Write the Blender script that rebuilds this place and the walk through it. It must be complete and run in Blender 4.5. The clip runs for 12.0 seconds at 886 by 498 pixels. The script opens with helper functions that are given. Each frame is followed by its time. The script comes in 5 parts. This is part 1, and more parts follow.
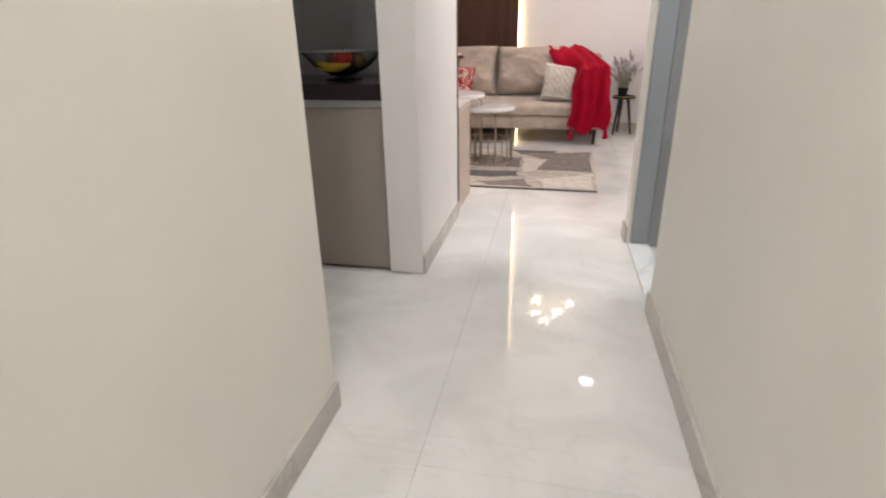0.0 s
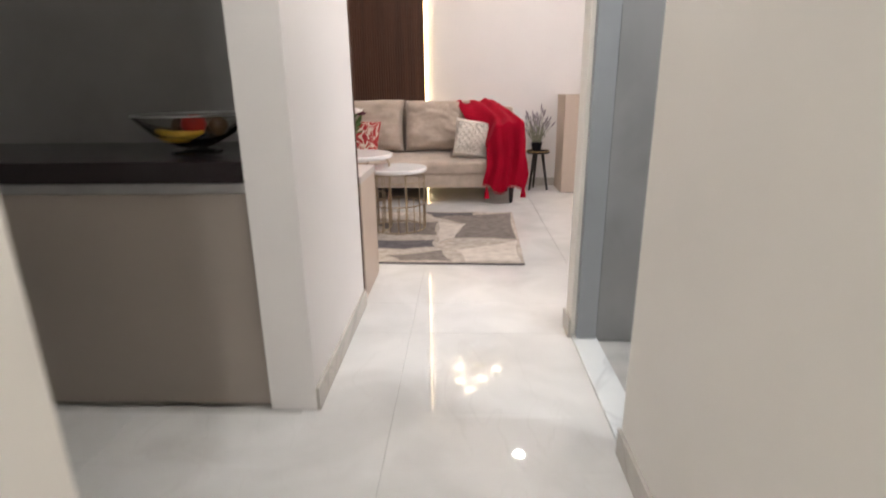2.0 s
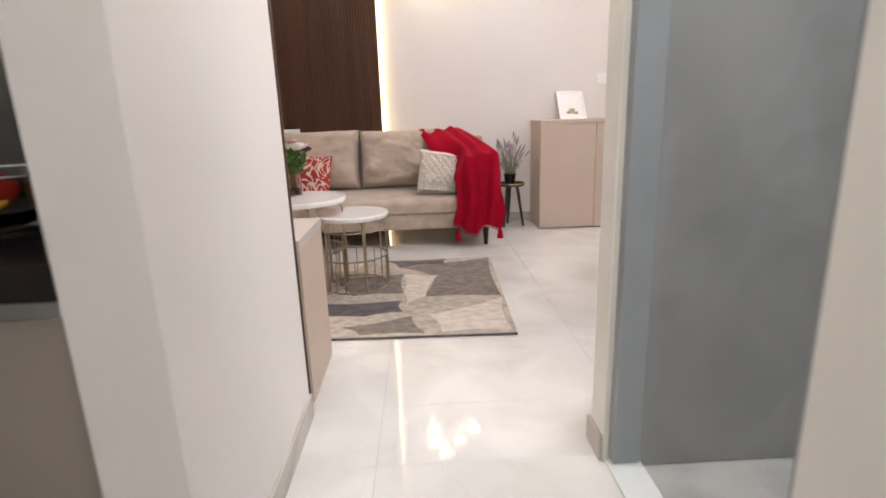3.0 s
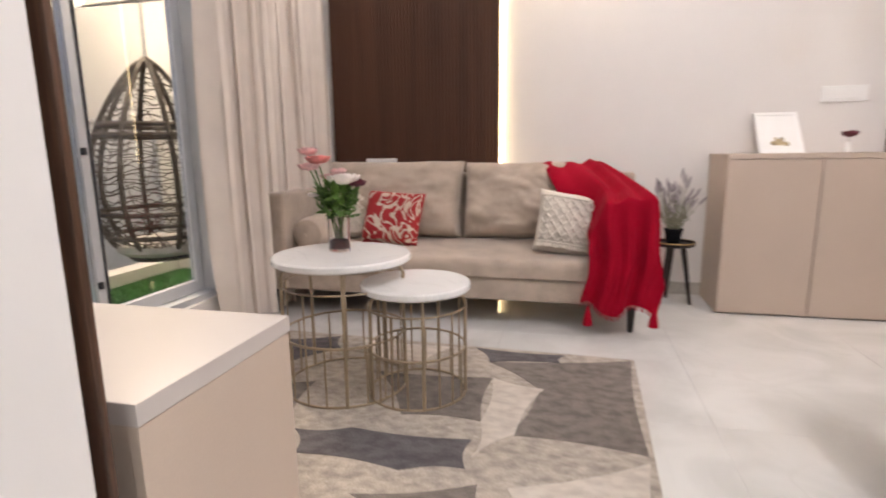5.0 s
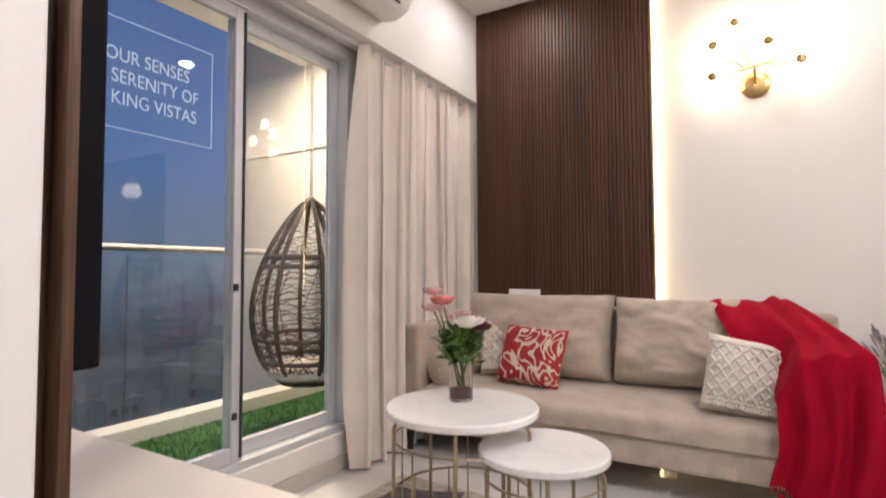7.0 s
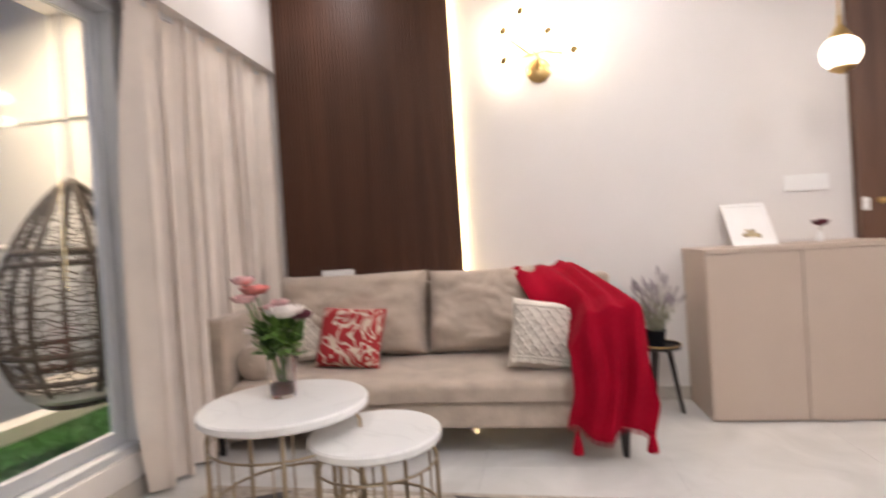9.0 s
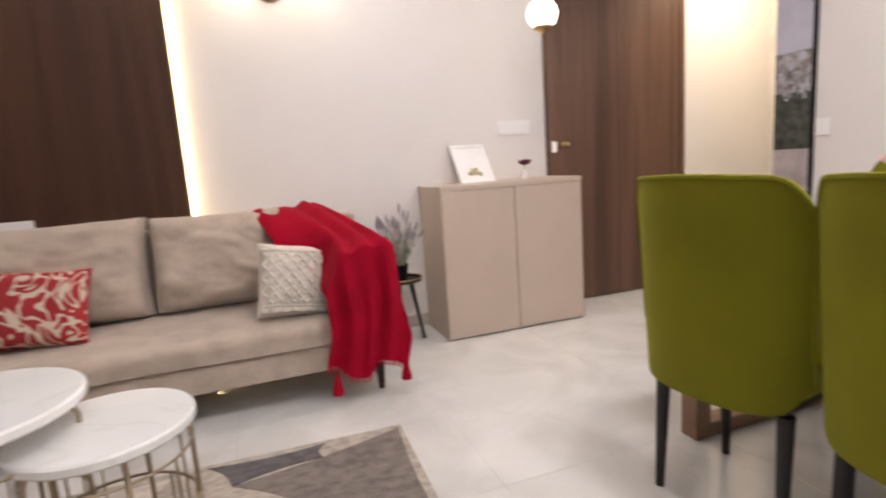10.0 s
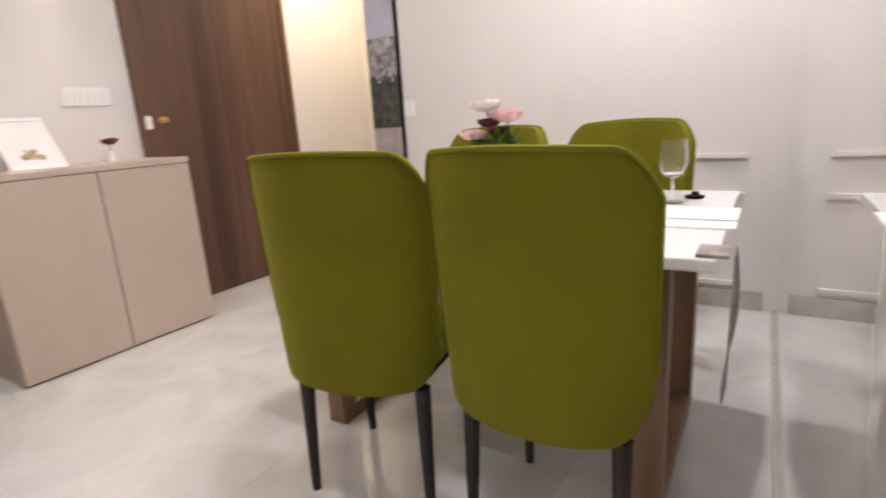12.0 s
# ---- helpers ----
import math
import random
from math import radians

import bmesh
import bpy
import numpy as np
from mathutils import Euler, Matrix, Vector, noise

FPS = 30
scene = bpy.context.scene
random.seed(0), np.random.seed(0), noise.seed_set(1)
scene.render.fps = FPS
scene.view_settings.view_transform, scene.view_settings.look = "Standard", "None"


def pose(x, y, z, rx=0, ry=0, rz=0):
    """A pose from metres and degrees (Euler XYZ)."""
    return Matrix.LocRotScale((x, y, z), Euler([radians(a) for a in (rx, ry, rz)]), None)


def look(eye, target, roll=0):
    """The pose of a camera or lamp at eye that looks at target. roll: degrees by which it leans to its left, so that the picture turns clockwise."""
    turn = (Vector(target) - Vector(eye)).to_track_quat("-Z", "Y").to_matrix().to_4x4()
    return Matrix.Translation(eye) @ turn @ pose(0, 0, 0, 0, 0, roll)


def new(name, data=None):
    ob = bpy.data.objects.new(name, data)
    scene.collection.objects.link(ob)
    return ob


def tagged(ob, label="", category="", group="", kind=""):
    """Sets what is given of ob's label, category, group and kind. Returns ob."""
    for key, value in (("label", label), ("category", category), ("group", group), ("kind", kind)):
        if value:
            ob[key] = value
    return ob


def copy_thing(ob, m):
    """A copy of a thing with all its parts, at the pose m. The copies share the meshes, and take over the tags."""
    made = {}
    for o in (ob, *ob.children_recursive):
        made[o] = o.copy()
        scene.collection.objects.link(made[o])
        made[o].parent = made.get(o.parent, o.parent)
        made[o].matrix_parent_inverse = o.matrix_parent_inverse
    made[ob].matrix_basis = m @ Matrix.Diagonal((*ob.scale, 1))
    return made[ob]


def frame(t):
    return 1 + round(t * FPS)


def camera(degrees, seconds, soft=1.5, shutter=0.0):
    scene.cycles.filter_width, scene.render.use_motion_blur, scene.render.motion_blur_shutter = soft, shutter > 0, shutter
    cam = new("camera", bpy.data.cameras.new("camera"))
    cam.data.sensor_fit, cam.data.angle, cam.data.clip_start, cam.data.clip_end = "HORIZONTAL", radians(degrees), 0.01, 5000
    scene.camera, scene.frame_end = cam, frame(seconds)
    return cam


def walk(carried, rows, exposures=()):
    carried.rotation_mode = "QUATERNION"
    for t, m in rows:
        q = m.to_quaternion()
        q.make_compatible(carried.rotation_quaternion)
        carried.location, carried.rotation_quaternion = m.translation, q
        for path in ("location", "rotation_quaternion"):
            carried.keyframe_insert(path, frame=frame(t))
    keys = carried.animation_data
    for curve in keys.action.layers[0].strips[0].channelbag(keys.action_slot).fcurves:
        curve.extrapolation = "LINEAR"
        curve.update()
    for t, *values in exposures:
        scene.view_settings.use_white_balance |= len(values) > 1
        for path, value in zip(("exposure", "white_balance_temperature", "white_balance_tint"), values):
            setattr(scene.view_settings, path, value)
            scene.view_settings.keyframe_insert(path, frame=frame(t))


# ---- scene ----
cam = camera(80.1, 12.0, soft=1.8, shutter=0.5)
PATH = [
    (0, (0.547, 0.949, 0.999), (0.161, 2.765, 0.257), -1.0),
    (0.5, (0.544, 0.963, 1.018), (0.34, 2.78, 0.206), 0.3),
    (1, (0.539, 1.009, 1.013), (0.423, 2.838, 0.211), 0.7),
    (1.5, (0.532, 1.195, 0.995), (0.418, 3.053, 0.265), 0.0),
    (2, (0.488, 1.567, 1.032), (0.412, 3.477, 0.444), -0.7),
    (2.5, (0.43, 1.951, 1.037), (0.491, 3.884, 0.527), -1.0),
    (3, (0.433, 2.261, 1.041), (0.503, 4.196, 0.539), -1.9),
    (5, (0.589, 3.479, 0.973), (0.128, 5.391, 0.613), -0.7),
    (5.5, (0.652, 3.645, 1.017), (-0.176, 5.427, 0.646), -1.4),
    (6, (0.632, 3.71, 1.053), (-0.359, 5.42, 0.749), -1.6),
    (6.5, (0.628, 3.72, 1.054), (-0.402, 5.431, 0.946), -0.8),
    (8.3, (0.632, 3.703, 1.099), (-0.202, 5.491, 1.432), -4.4),
    (8.5, (0.61, 3.688, 1.101), (-0.123, 5.533, 1.345), -4.0),
    (9, (0.547, 3.778, 1.073), (0.215, 5.75, 1.05), -3.7),
    (9.3, (0.482, 3.833, 1.081), (0.483, 5.828, 0.934), -3.9),
    (9.5, (0.475, 3.859, 1.088), (0.687, 5.837, 0.878), -4.2),
    (10, (0.44, 3.91, 1.075), (1.091, 5.775, 0.759), -4.0),
    (10.5, (0.479, 3.925, 1.074), (1.439, 5.634, 0.678), -3.9),
    (11, (0.516, 3.988, 1.067), (1.718, 5.519, 0.605), -3.3),
    (11.5, (0.619, 4.047, 1.045), (2.046, 5.355, 0.543), -3.7),
    (12, (0.619, 4.085, 1.061), (2.271, 5.105, 0.58), -3.7),
]
walk(cam, [(t, look(eye, target, roll)) for t, eye, target, roll in PATH])

# ---- world and large lights ----
world = bpy.data.worlds.new("world")
scene.world = world
world.use_nodes = True
wn = world.node_tree.nodes
sky = wn.new("ShaderNodeTexSky")
sky.sky_type, sky.sun_disc = "NISHITA", False
sky.sun_elevation, sky.sun_rotation = radians(2), radians(200)
world.node_tree.links.new(sky.outputs[0], wn["Background"].inputs[0])
wn["Background"].inputs[1].default_value = 0.06

CEIL = 3.0
WARM, NEUTRAL = (1.0, 0.80, 0.58), (1.0, 0.937, 0.955)


def lamp(name, kind, place, power, colour, size=0.1, target=None, spread=None):
    data = bpy.data.lights.new(name, kind)
    data.energy, data.color = power, colour
    if kind == "AREA":
        data.shape, data.size = "DISK", size
        if spread:
            data.spread = radians(spread)
    else:
        data.shadow_soft_size = size
    ob = new(name, data)
    ob.matrix_world = look(place, target) if target else pose(*place)
    return ob


# Third to fifth are known fixtures; the other five are unseen, added for light.
DOWNLIGHTS = [(0.55, 2.72), (0.47, 0.4), (1.045, 4.56), (-0.71, 6.77), (1.12, 6.63), (-0.3, 4.9), (1.55, 4.45), (3.0, 4.6)]
DAY_WHITE = (0.985, 0.985, 0.98)
for dx, dy in DOWNLIGHTS:
    lamp("known_or_added_downlight", "AREA", (dx, dy, CEIL - 0.035), 29 if dy < 1 else 20 if dy < 3 else 24 if dx > 1.5 and dy < 5 else 5.7 if dx < 0 else 7.4, DAY_WHITE if dy < 3 else NEUTRAL, 0.12)
lamp("passage_lamp", "AREA", (3.95, 6.8, 2.60), 20, WARM, 0.2)
lamp("balcony_lamp", "AREA", (-2.35, 6.55, 2.99), 92, WARM, 0.15)
# Unseen dim fill, added to lift the dark kitchen.
lamp("kitchen_fill_light", "AREA", (-1.0, 2.55, CEIL - 0.04), 1.2, (0.95, 0.98, 1.0), 0.15)
# Light added inside the bathroom without a fixture, to brighten its walls.
lamp("bath_fill_light", "AREA", (1.75, 2.6, 2.5), 26, (0.96, 0.98, 1.0), 0.25)

# ---- materials ----


def material(name, colour, rough=0.6, metal=0.0, vary=0.08, scale=6.0, bump=0.0, bump_scale=60.0, tint=None, spread=0.0, fine=0.0, stretch=(1, 1, 1), coat=0.0):
    """A surface with blotches at one size, grain at another, and relief. spread: how far pieces differ from one another."""
    m = bpy.data.materials.new(name)
    m.use_nodes = True
    n, l = m.node_tree.nodes, m.node_tree.links
    b = n["Principled BSDF"]
    b.inputs["Roughness"].default_value, b.inputs["Metallic"].default_value = rough, metal
    b.inputs["Coat Weight"].default_value = coat
    where = n.new("ShaderNodeTexCoord")
    grid = n.new("ShaderNodeMapping")
    grid.inputs["Scale"].default_value = stretch
    l.new(where.outputs["Object"], grid.inputs["Vector"])
    big = n.new("ShaderNodeTexNoise")
    big.inputs["Scale"].default_value, big.inputs["Detail"].default_value = scale, 6
    l.new(grid.outputs[0], big.inputs["Vector"])
    ramp = n.new("ShaderNodeMix")
    ramp.data_type = "RGBA"
    c = Vector(colour)
    t = Vector(tint) if tint else c * (1 - 2.2 * vary)
    ramp.inputs["A"].default_value = (*t, 1)
    ramp.inputs["B"].default_value = (*(c * (1 + vary)), 1)
    sharp = n.new("ShaderNodeMapRange")
    sharp.inputs["From Min"].default_value, sharp.inputs["From Max"].default_value = 0.3, 0.62
    l.new(big.outputs["Fac"], sharp.inputs["Value"])
    l.new(sharp.outputs[0], ramp.inputs["Factor"])
    colour_out = ramp.outputs["Result"]
    if spread or fine:
        hsv = n.new("ShaderNodeHueSaturation")
        value = None
        if fine:
            grain = n.new("ShaderNodeTexNoise")
            grain.inputs["Scale"].default_value = bump_scale
            l.new(grid.outputs[0], grain.inputs["Vector"])
            value = n.new("ShaderNodeMapRange")
            value.inputs["From Min"].default_value, value.inputs["From Max"].default_value = 0.3, 0.7
            value.inputs["To Min"].default_value, value.inputs["To Max"].default_value = 1 - fine, 1 + fine
            l.new(grain.outputs["Fac"], value.inputs["Value"])
        else:
            info = n.new("ShaderNodeObjectInfo")
            value = n.new("ShaderNodeMapRange")
            value.inputs["To Min"].default_value, value.inputs["To Max"].default_value = 1 - spread, 1 + spread
            l.new(info.outputs["Random"], value.inputs["Value"])
        l.new(value.outputs[0], hsv.inputs["Value"])
        l.new(colour_out, hsv.inputs["Color"])
        colour_out = hsv.outputs[0]
    l.new(colour_out, b.inputs["Base Color"])
    if bump:
        tex = n.new("ShaderNodeTexNoise")
        tex.inputs["Scale"].default_value, tex.inputs["Detail"].default_value = bump_scale, 4
        l.new(grid.outputs[0], tex.inputs["Vector"])
        bm_node = n.new("ShaderNodeBump")
        bm_node.inputs["Strength"].default_value, bm_node.inputs["Distance"].default_value = bump, 0.004
        l.new(tex.outputs["Fac"], bm_node.inputs["Height"])
        l.new(bm_node.outputs[0], b.inputs["Normal"])
    return m


def marble(name, base, cloud, vein, rough, scale=1.6, vein_width=0.02, vein_strength=0.6, spread=0.02, offset=23.0):
    """Polished stone: soft clouds and thin veins."""
    m = bpy.data.materials.new(name)
    m.use_nodes = True
    n, l = m.node_tree.nodes, m.node_tree.links
    b = n["Principled BSDF"]
    b.inputs["Roughness"].default_value = rough
    where = n.new("ShaderNodeTexCoord")
    geo = n.new("ShaderNodeNewGeometry")
    info = n.new("ShaderNodeObjectInfo")
    shift = n.new("ShaderNodeVectorMath")
    shift.operation = "ADD"
    times = n.new("ShaderNodeVectorMath")
    times.operation = "SCALE"
    times.inputs["Scale"].default_value = offset
    l.new(info.outputs["Random"], times.inputs[0])
    l.new(geo.outputs["Position"], shift.inputs[0])
    l.new(times.outputs[0], shift.inputs[1])
    cl = n.new("ShaderNodeTexNoise")
    cl.inputs["Scale"].default_value, cl.inputs["Detail"].default_value, cl.inputs["Distortion"].default_value = scale, 7, 0.8
    l.new(shift.outputs[0], cl.inputs["Vector"])
    mr = n.new("ShaderNodeMapRange")
    mr.inputs["From Min"].default_value, mr.inputs["From Max"].default_value = 0.36, 0.66
    l.new(cl.outputs["Fac"], mr.inputs["Value"])
    mix = n.new("ShaderNodeMix")
    mix.data_type = "RGBA"
    mix.inputs["A"].default_value, mix.inputs["B"].default_value = (*base, 1), (*cloud, 1)
    l.new(mr.outputs[0], mix.inputs["Factor"])
    vn = n.new("ShaderNodeTexNoise")
    vn.inputs["Scale"].default_value, vn.inputs["Detail"].default_value, vn.inputs["Distortion"].default_value = scale * 0.55, 3, 1.6
    l.new(shift.outputs[0], vn.inputs["Vector"])
    off = n.new("ShaderNodeMath")
    off.operation = "SUBTRACT"
    off.inputs[1].default_value = 0.5
    l.new(vn.outputs["Fac"], off.inputs[0])
    ab = n.new("ShaderNodeMath")
    ab.operation = "ABSOLUTE"
    l.new(off.outputs[0], ab.inputs[0])
    vr = n.new("ShaderNodeMapRange")
    vr.inputs["From Max"].default_value = vein_width
    vr.inputs["To Min"].default_value, vr.inputs["To Max"].default_value = vein_strength, 0.0
    l.new(ab.outputs[0], vr.inputs["Value"])
    mix2 = n.new("ShaderNodeMix")
    mix2.data_type = "RGBA"
    mix2.inputs["B"].default_value = (*vein, 1)
    l.new(vr.outputs[0], mix2.inputs["Factor"])
    l.new(mix.outputs["Result"], mix2.inputs["A"])
    hsv = n.new("ShaderNodeHueSaturation")
    val = n.new("ShaderNodeMapRange")
    val.inputs["To Min"].default_value, val.inputs["To Max"].default_value = 1 - spread, 1 + spread
    l.new(info.outputs["Random"], val.inputs["Value"])
    l.new(val.outputs[0], hsv.inputs["Value"])
    l.new(mix2.outputs["Result"], hsv.inputs["Color"])
    l.new(hsv.outputs[0], b.inputs["Base Color"])
    return m


def wood(name, light, dark, rough=0.45, along=(14, 14, 0.7), bump=0.15):
    """Veneer with grain drawn out along one axis (a small factor draws it out)."""
    m = bpy.data.materials.new(name)
    m.use_nodes = True
    n, l = m.node_tree.nodes, m.node_tree.links
    b = n["Principled BSDF"]
    b.inputs["Roughness"].default_value = rough
    where = n.new("ShaderNodeTexCoord")
    grid = n.new("ShaderNodeMapping")
    grid.inputs["Scale"].default_value = along
    l.new(where.outputs["Object"], grid.inputs["Vector"])
    a = n.new("ShaderNodeTexNoise")
    a.inputs["Scale"].default_value, a.inputs["Detail"].default_value, a.inputs["Distortion"].default_value = 0.9, 5, 0.7
    l.new(grid.outputs[0], a.inputs["Vector"])
    f = n.new("ShaderNodeTexNoise")
    f.inputs["Scale"].default_value, f.inputs["Detail"].default_value = 9, 3
    l.new(grid.outputs[0], f.inputs["Vector"])
    s = n.new("ShaderNodeMath")
    s.operation = "MULTIPLY_ADD"
    s.inputs[1].default_value, s.inputs[2].default_value = 0.35, -0.17
    l.new(f.outputs["Fac"], s.inputs[0])
    t = n.new("ShaderNodeMath")
    t.operation = "ADD"
    l.new(a.outputs["Fac"], t.inputs[0])
    l.new(s.outputs[0], t.inputs[1])
    mr = n.new("ShaderNodeMapRange")
    mr.inputs["From Min"].default_value, mr.inputs["From Max"].default_value = 0.33, 0.66
    l.new(t.outputs[0], mr.inputs["Value"])
    mix = n.new("ShaderNodeMix")
    mix.data_type = "RGBA"
    mix.inputs["A"].default_value, mix.inputs["B"].default_value = (*dark, 1), (*light, 1)
    l.new(mr.outputs[0], mix.inputs["Factor"])
    l.new(mix.outputs["Result"], b.inputs["Base Color"])
    bn = n.new("ShaderNodeBump")
    bn.inputs["Strength"].default_value, bn.inputs["Distance"].default_value = bump, 0.002
    l.new(t.outputs[0], bn.inputs["Height"])
    l.new(bn.outputs[0], b.inputs["Normal"])
    return m


def glow(name, colour, strength):
    m = bpy.data.materials.new(name)
    m.use_nodes = True
    b = m.node_tree.nodes["Principled BSDF"]
    b.inputs["Base Color"].default_value = (*colour, 1)
    b.inputs["Emission Color"].default_value = (*colour, 1)
    b.inputs["Emission Strength"].default_value = strength
    return m


def glass(name, colour=(1, 1, 1), rough=0.0, ior=1.45):
    m = bpy.data.materials.new(name)
    m.use_nodes = True
    b = m.node_tree.nodes["Principled BSDF"]
    b.inputs["Base Color"].default_value = (*colour, 1)
    b.inputs["Roughness"].default_value, b.inputs["Transmission Weight"].default_value, b.inputs["IOR"].default_value = rough, 1.0, ior
    return m


def ikat(name):
    """Cream cloth with curling crimson bands, in two reds."""
    m = bpy.data.materials.new(name)
    m.use_nodes = True
    n, l = m.node_tree.nodes, m.node_tree.links
    b = n["Principled BSDF"]
    b.inputs["Roughness"].default_value = 0.85
    where = n.new("ShaderNodeTexCoord")
    v = n.new("ShaderNodeTexNoise")
    v.inputs["Scale"].default_value, v.inputs["Detail"].default_value, v.inputs["Distortion"].default_value = 5.2, 0.5, 3.0
    l.new(where.outputs["Object"], v.inputs["Vector"])
    w = n.new("ShaderNodeMath")
    w.operation = "MULTIPLY"
    w.inputs[1].default_value = 21
    l.new(v.outputs["Fac"], w.inputs[0])
    sn = n.new("ShaderNodeMath")
    sn.operation = "SINE"
    l.new(w.outputs[0], sn.inputs[0])
    edge = n.new("ShaderNodeMapRange")
    edge.inputs["From Min"].default_value, edge.inputs["From Max"].default_value = -0.58, -0.34
    l.new(sn.outputs[0], edge.inputs["Value"])
    k = n.new("ShaderNodeTexNoise")
    k.inputs["Scale"].default_value = 4
    l.new(where.outputs["Object"], k.inputs["Vector"])
    red = n.new("ShaderNodeMix")
    red.data_type = "RGBA"
    red.inputs["A"].default_value, red.inputs["B"].default_value = (0.24, 0.006, 0.02, 1), (0.50, 0.04, 0.035, 1)
    l.new(k.outputs["Fac"], red.inputs["Factor"])
    mix = n.new("ShaderNodeMix")
    mix.data_type = "RGBA"
    mix.inputs["A"].default_value = (0.64, 0.54, 0.45, 1)
    l.new(edge.outputs[0], mix.inputs["Factor"])
    l.new(red.outputs["Result"], mix.inputs["B"])
    l.new(mix.outputs["Result"], b.inputs["Base Color"])
    return m


PAINT = material("white_paint", (0.765, 0.735, 0.72), 0.55, vary=0.012, scale=2, bump=0.05, bump_scale=220)
CREAM = material("cream_paint", (0.775, 0.74, 0.685), 0.5, vary=0.015, scale=2, bump=0.06, bump_scale=220)
CEILING = material("ceiling_paint", (0.82, 0.79, 0.77), 0.7, vary=0.01, scale=2)
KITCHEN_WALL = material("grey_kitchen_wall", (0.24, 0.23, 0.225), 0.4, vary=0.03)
TILE = marble("floor_marble", (0.685, 0.675, 0.66), (0.57, 0.565, 0.55), (0.42, 0.40, 0.375), 0.03, 2.6, 0.008, 0.13, 0.004, 0.0)
GROUT = material("grout", (0.46, 0.45, 0.43), 0.8)
SKIRT = marble("skirting_stone", (0.52, 0.49, 0.45), (0.46, 0.43, 0.39), (0.38, 0.36, 0.33), 0.25, 2.5)
SILL = marble("sill_marble", (0.74, 0.76, 0.76), (0.66, 0.69, 0.70), (0.5, 0.52, 0.54), 0.12, 3)
BATH_TILE = marble("grey_bath_marble", (0.29, 0.285, 0.285), (0.215, 0.212, 0.214), (0.35, 0.355, 0.37), 0.12, 1.6, 0.05, 0.18)
WALL_MARBLE = marble("polished_wall_marble", (0.76, 0.74, 0.72), (0.68, 0.665, 0.65), (0.24, 0.22, 0.205), 0.015, 1.15, 0.014, 0.9)
TOP_MARBLE = marble("white_table_marble", (0.84, 0.835, 0.83), (0.78, 0.78, 0.78), (0.62, 0.62, 0.62), 0.12, 3.0, 0.012, 0.3)
FRAME_GREY = material("blue_grey_door_frame", (0.265, 0.275, 0.287), 0.45, vary=0.03, bump=0.05)
ALU = material("white_aluminium", (0.62, 0.64, 0.67), 0.35, 0.25, vary=0.02)
RUBBER = material("dark_seal", (0.03, 0.03, 0.035), 0.7, vary=0.05)
PANEL_WOOD = wood("dark_fluted_veneer", (0.105, 0.044, 0.024), (0.062, 0.025, 0.014), 0.5, (18, 18, 0.8))
DOOR_WOOD = wood("walnut_door_veneer", (0.135, 0.066, 0.040), (0.060, 0.026, 0.016), 0.42, (9, 9, 0.35))
TRIM_WOOD = wood("worn_brown_trim", (0.13, 0.062, 0.034), (0.03, 0.014, 0.009), 0.4, (30, 30, 1.2), 0.4)
LEG_WOOD = wood("table_wood", (0.30, 0.175, 0.10), (0.20, 0.11, 0.06), 0.45, (16, 16, 1.0))
DARK_LEG = wood("dark_leg_wood", (0.018, 0.012, 0.010), (0.009, 0.006, 0.006), 0.55, (20, 20, 2))
LAMINATE = material("beige_laminate", (0.53, 0.43, 0.355), 0.45, vary=0.015, scale=3, bump=0.04, bump_scale=300, fine=0.02)
LAMINATE_WHITE = material("pale_laminate", (0.53, 0.48, 0.455), 0.4, vary=0.012, scale=3, bump=0.04, bump_scale=300)
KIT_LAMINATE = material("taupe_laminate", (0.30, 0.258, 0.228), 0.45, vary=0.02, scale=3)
GRANITE = material("dark_granite", (0.016, 0.011, 0.012), 0.16, vary=0.12, scale=220)
SOFA = material("beige_velvet", (0.455, 0.375, 0.308), 0.85, vary=0.10, scale=9, bump=0.6, bump_scale=300, tint=(0.38, 0.31, 0.25), fine=0.14)
SOFA.node_tree.nodes["Principled BSDF"].inputs["Sheen Weight"].default_value = 0.35
KNIT = material("cream_cotton", (0.69, 0.635, 0.565), 0.9, vary=0.06, scale=12, bump=0.5, bump_scale=300)
THROW = material("crimson_knit", (0.32, 0.002, 0.018), 0.9, vary=0.05, scale=7, bump=0.8, bump_scale=200, fine=0.07)
THROW.node_tree.nodes["Principled BSDF"].inputs["Specular IOR Level"].default_value = 0.12
IKAT = ikat("red_ikat_cloth")
GREEN = material("olive_velvet", (0.150, 0.138, 0.004), 0.8, vary=0.07, scale=3, bump=0.25, bump_scale=500)
GREEN.node_tree.nodes["Principled BSDF"].inputs["Sheen Weight"].default_value = 0.45
GREEN.node_tree.nodes["Principled BSDF"].inputs["Sheen Tint"].default_value = (0.55, 0.55, 0.08, 1)
GREEN.node_tree.nodes["Principled BSDF"].inputs["Specular IOR Level"].default_value = 0.2
CURTAIN = material("ivory_curtain", (0.76, 0.685, 0.625), 0.8, vary=0.03, scale=5, bump=0.25, bump_scale=380)
BRASS = material("aged_brass", (0.55, 0.38, 0.16), 0.28, 0.9, vary=0.1, scale=15)
GOLD_WIRE = material("champagne_wire", (0.42, 0.34, 0.24), 0.4, 0.75, vary=0.1)
STEEL = material("brushed_steel", (0.55, 0.55, 0.56), 0.3, 1.0, vary=0.05)
BLACK = material("black_plastic", (0.005, 0.0045, 0.007), 0.7, vary=0.1)
SCREEN = material("black_screen", (0.006, 0.006, 0.008), 0.08, vary=0.02)
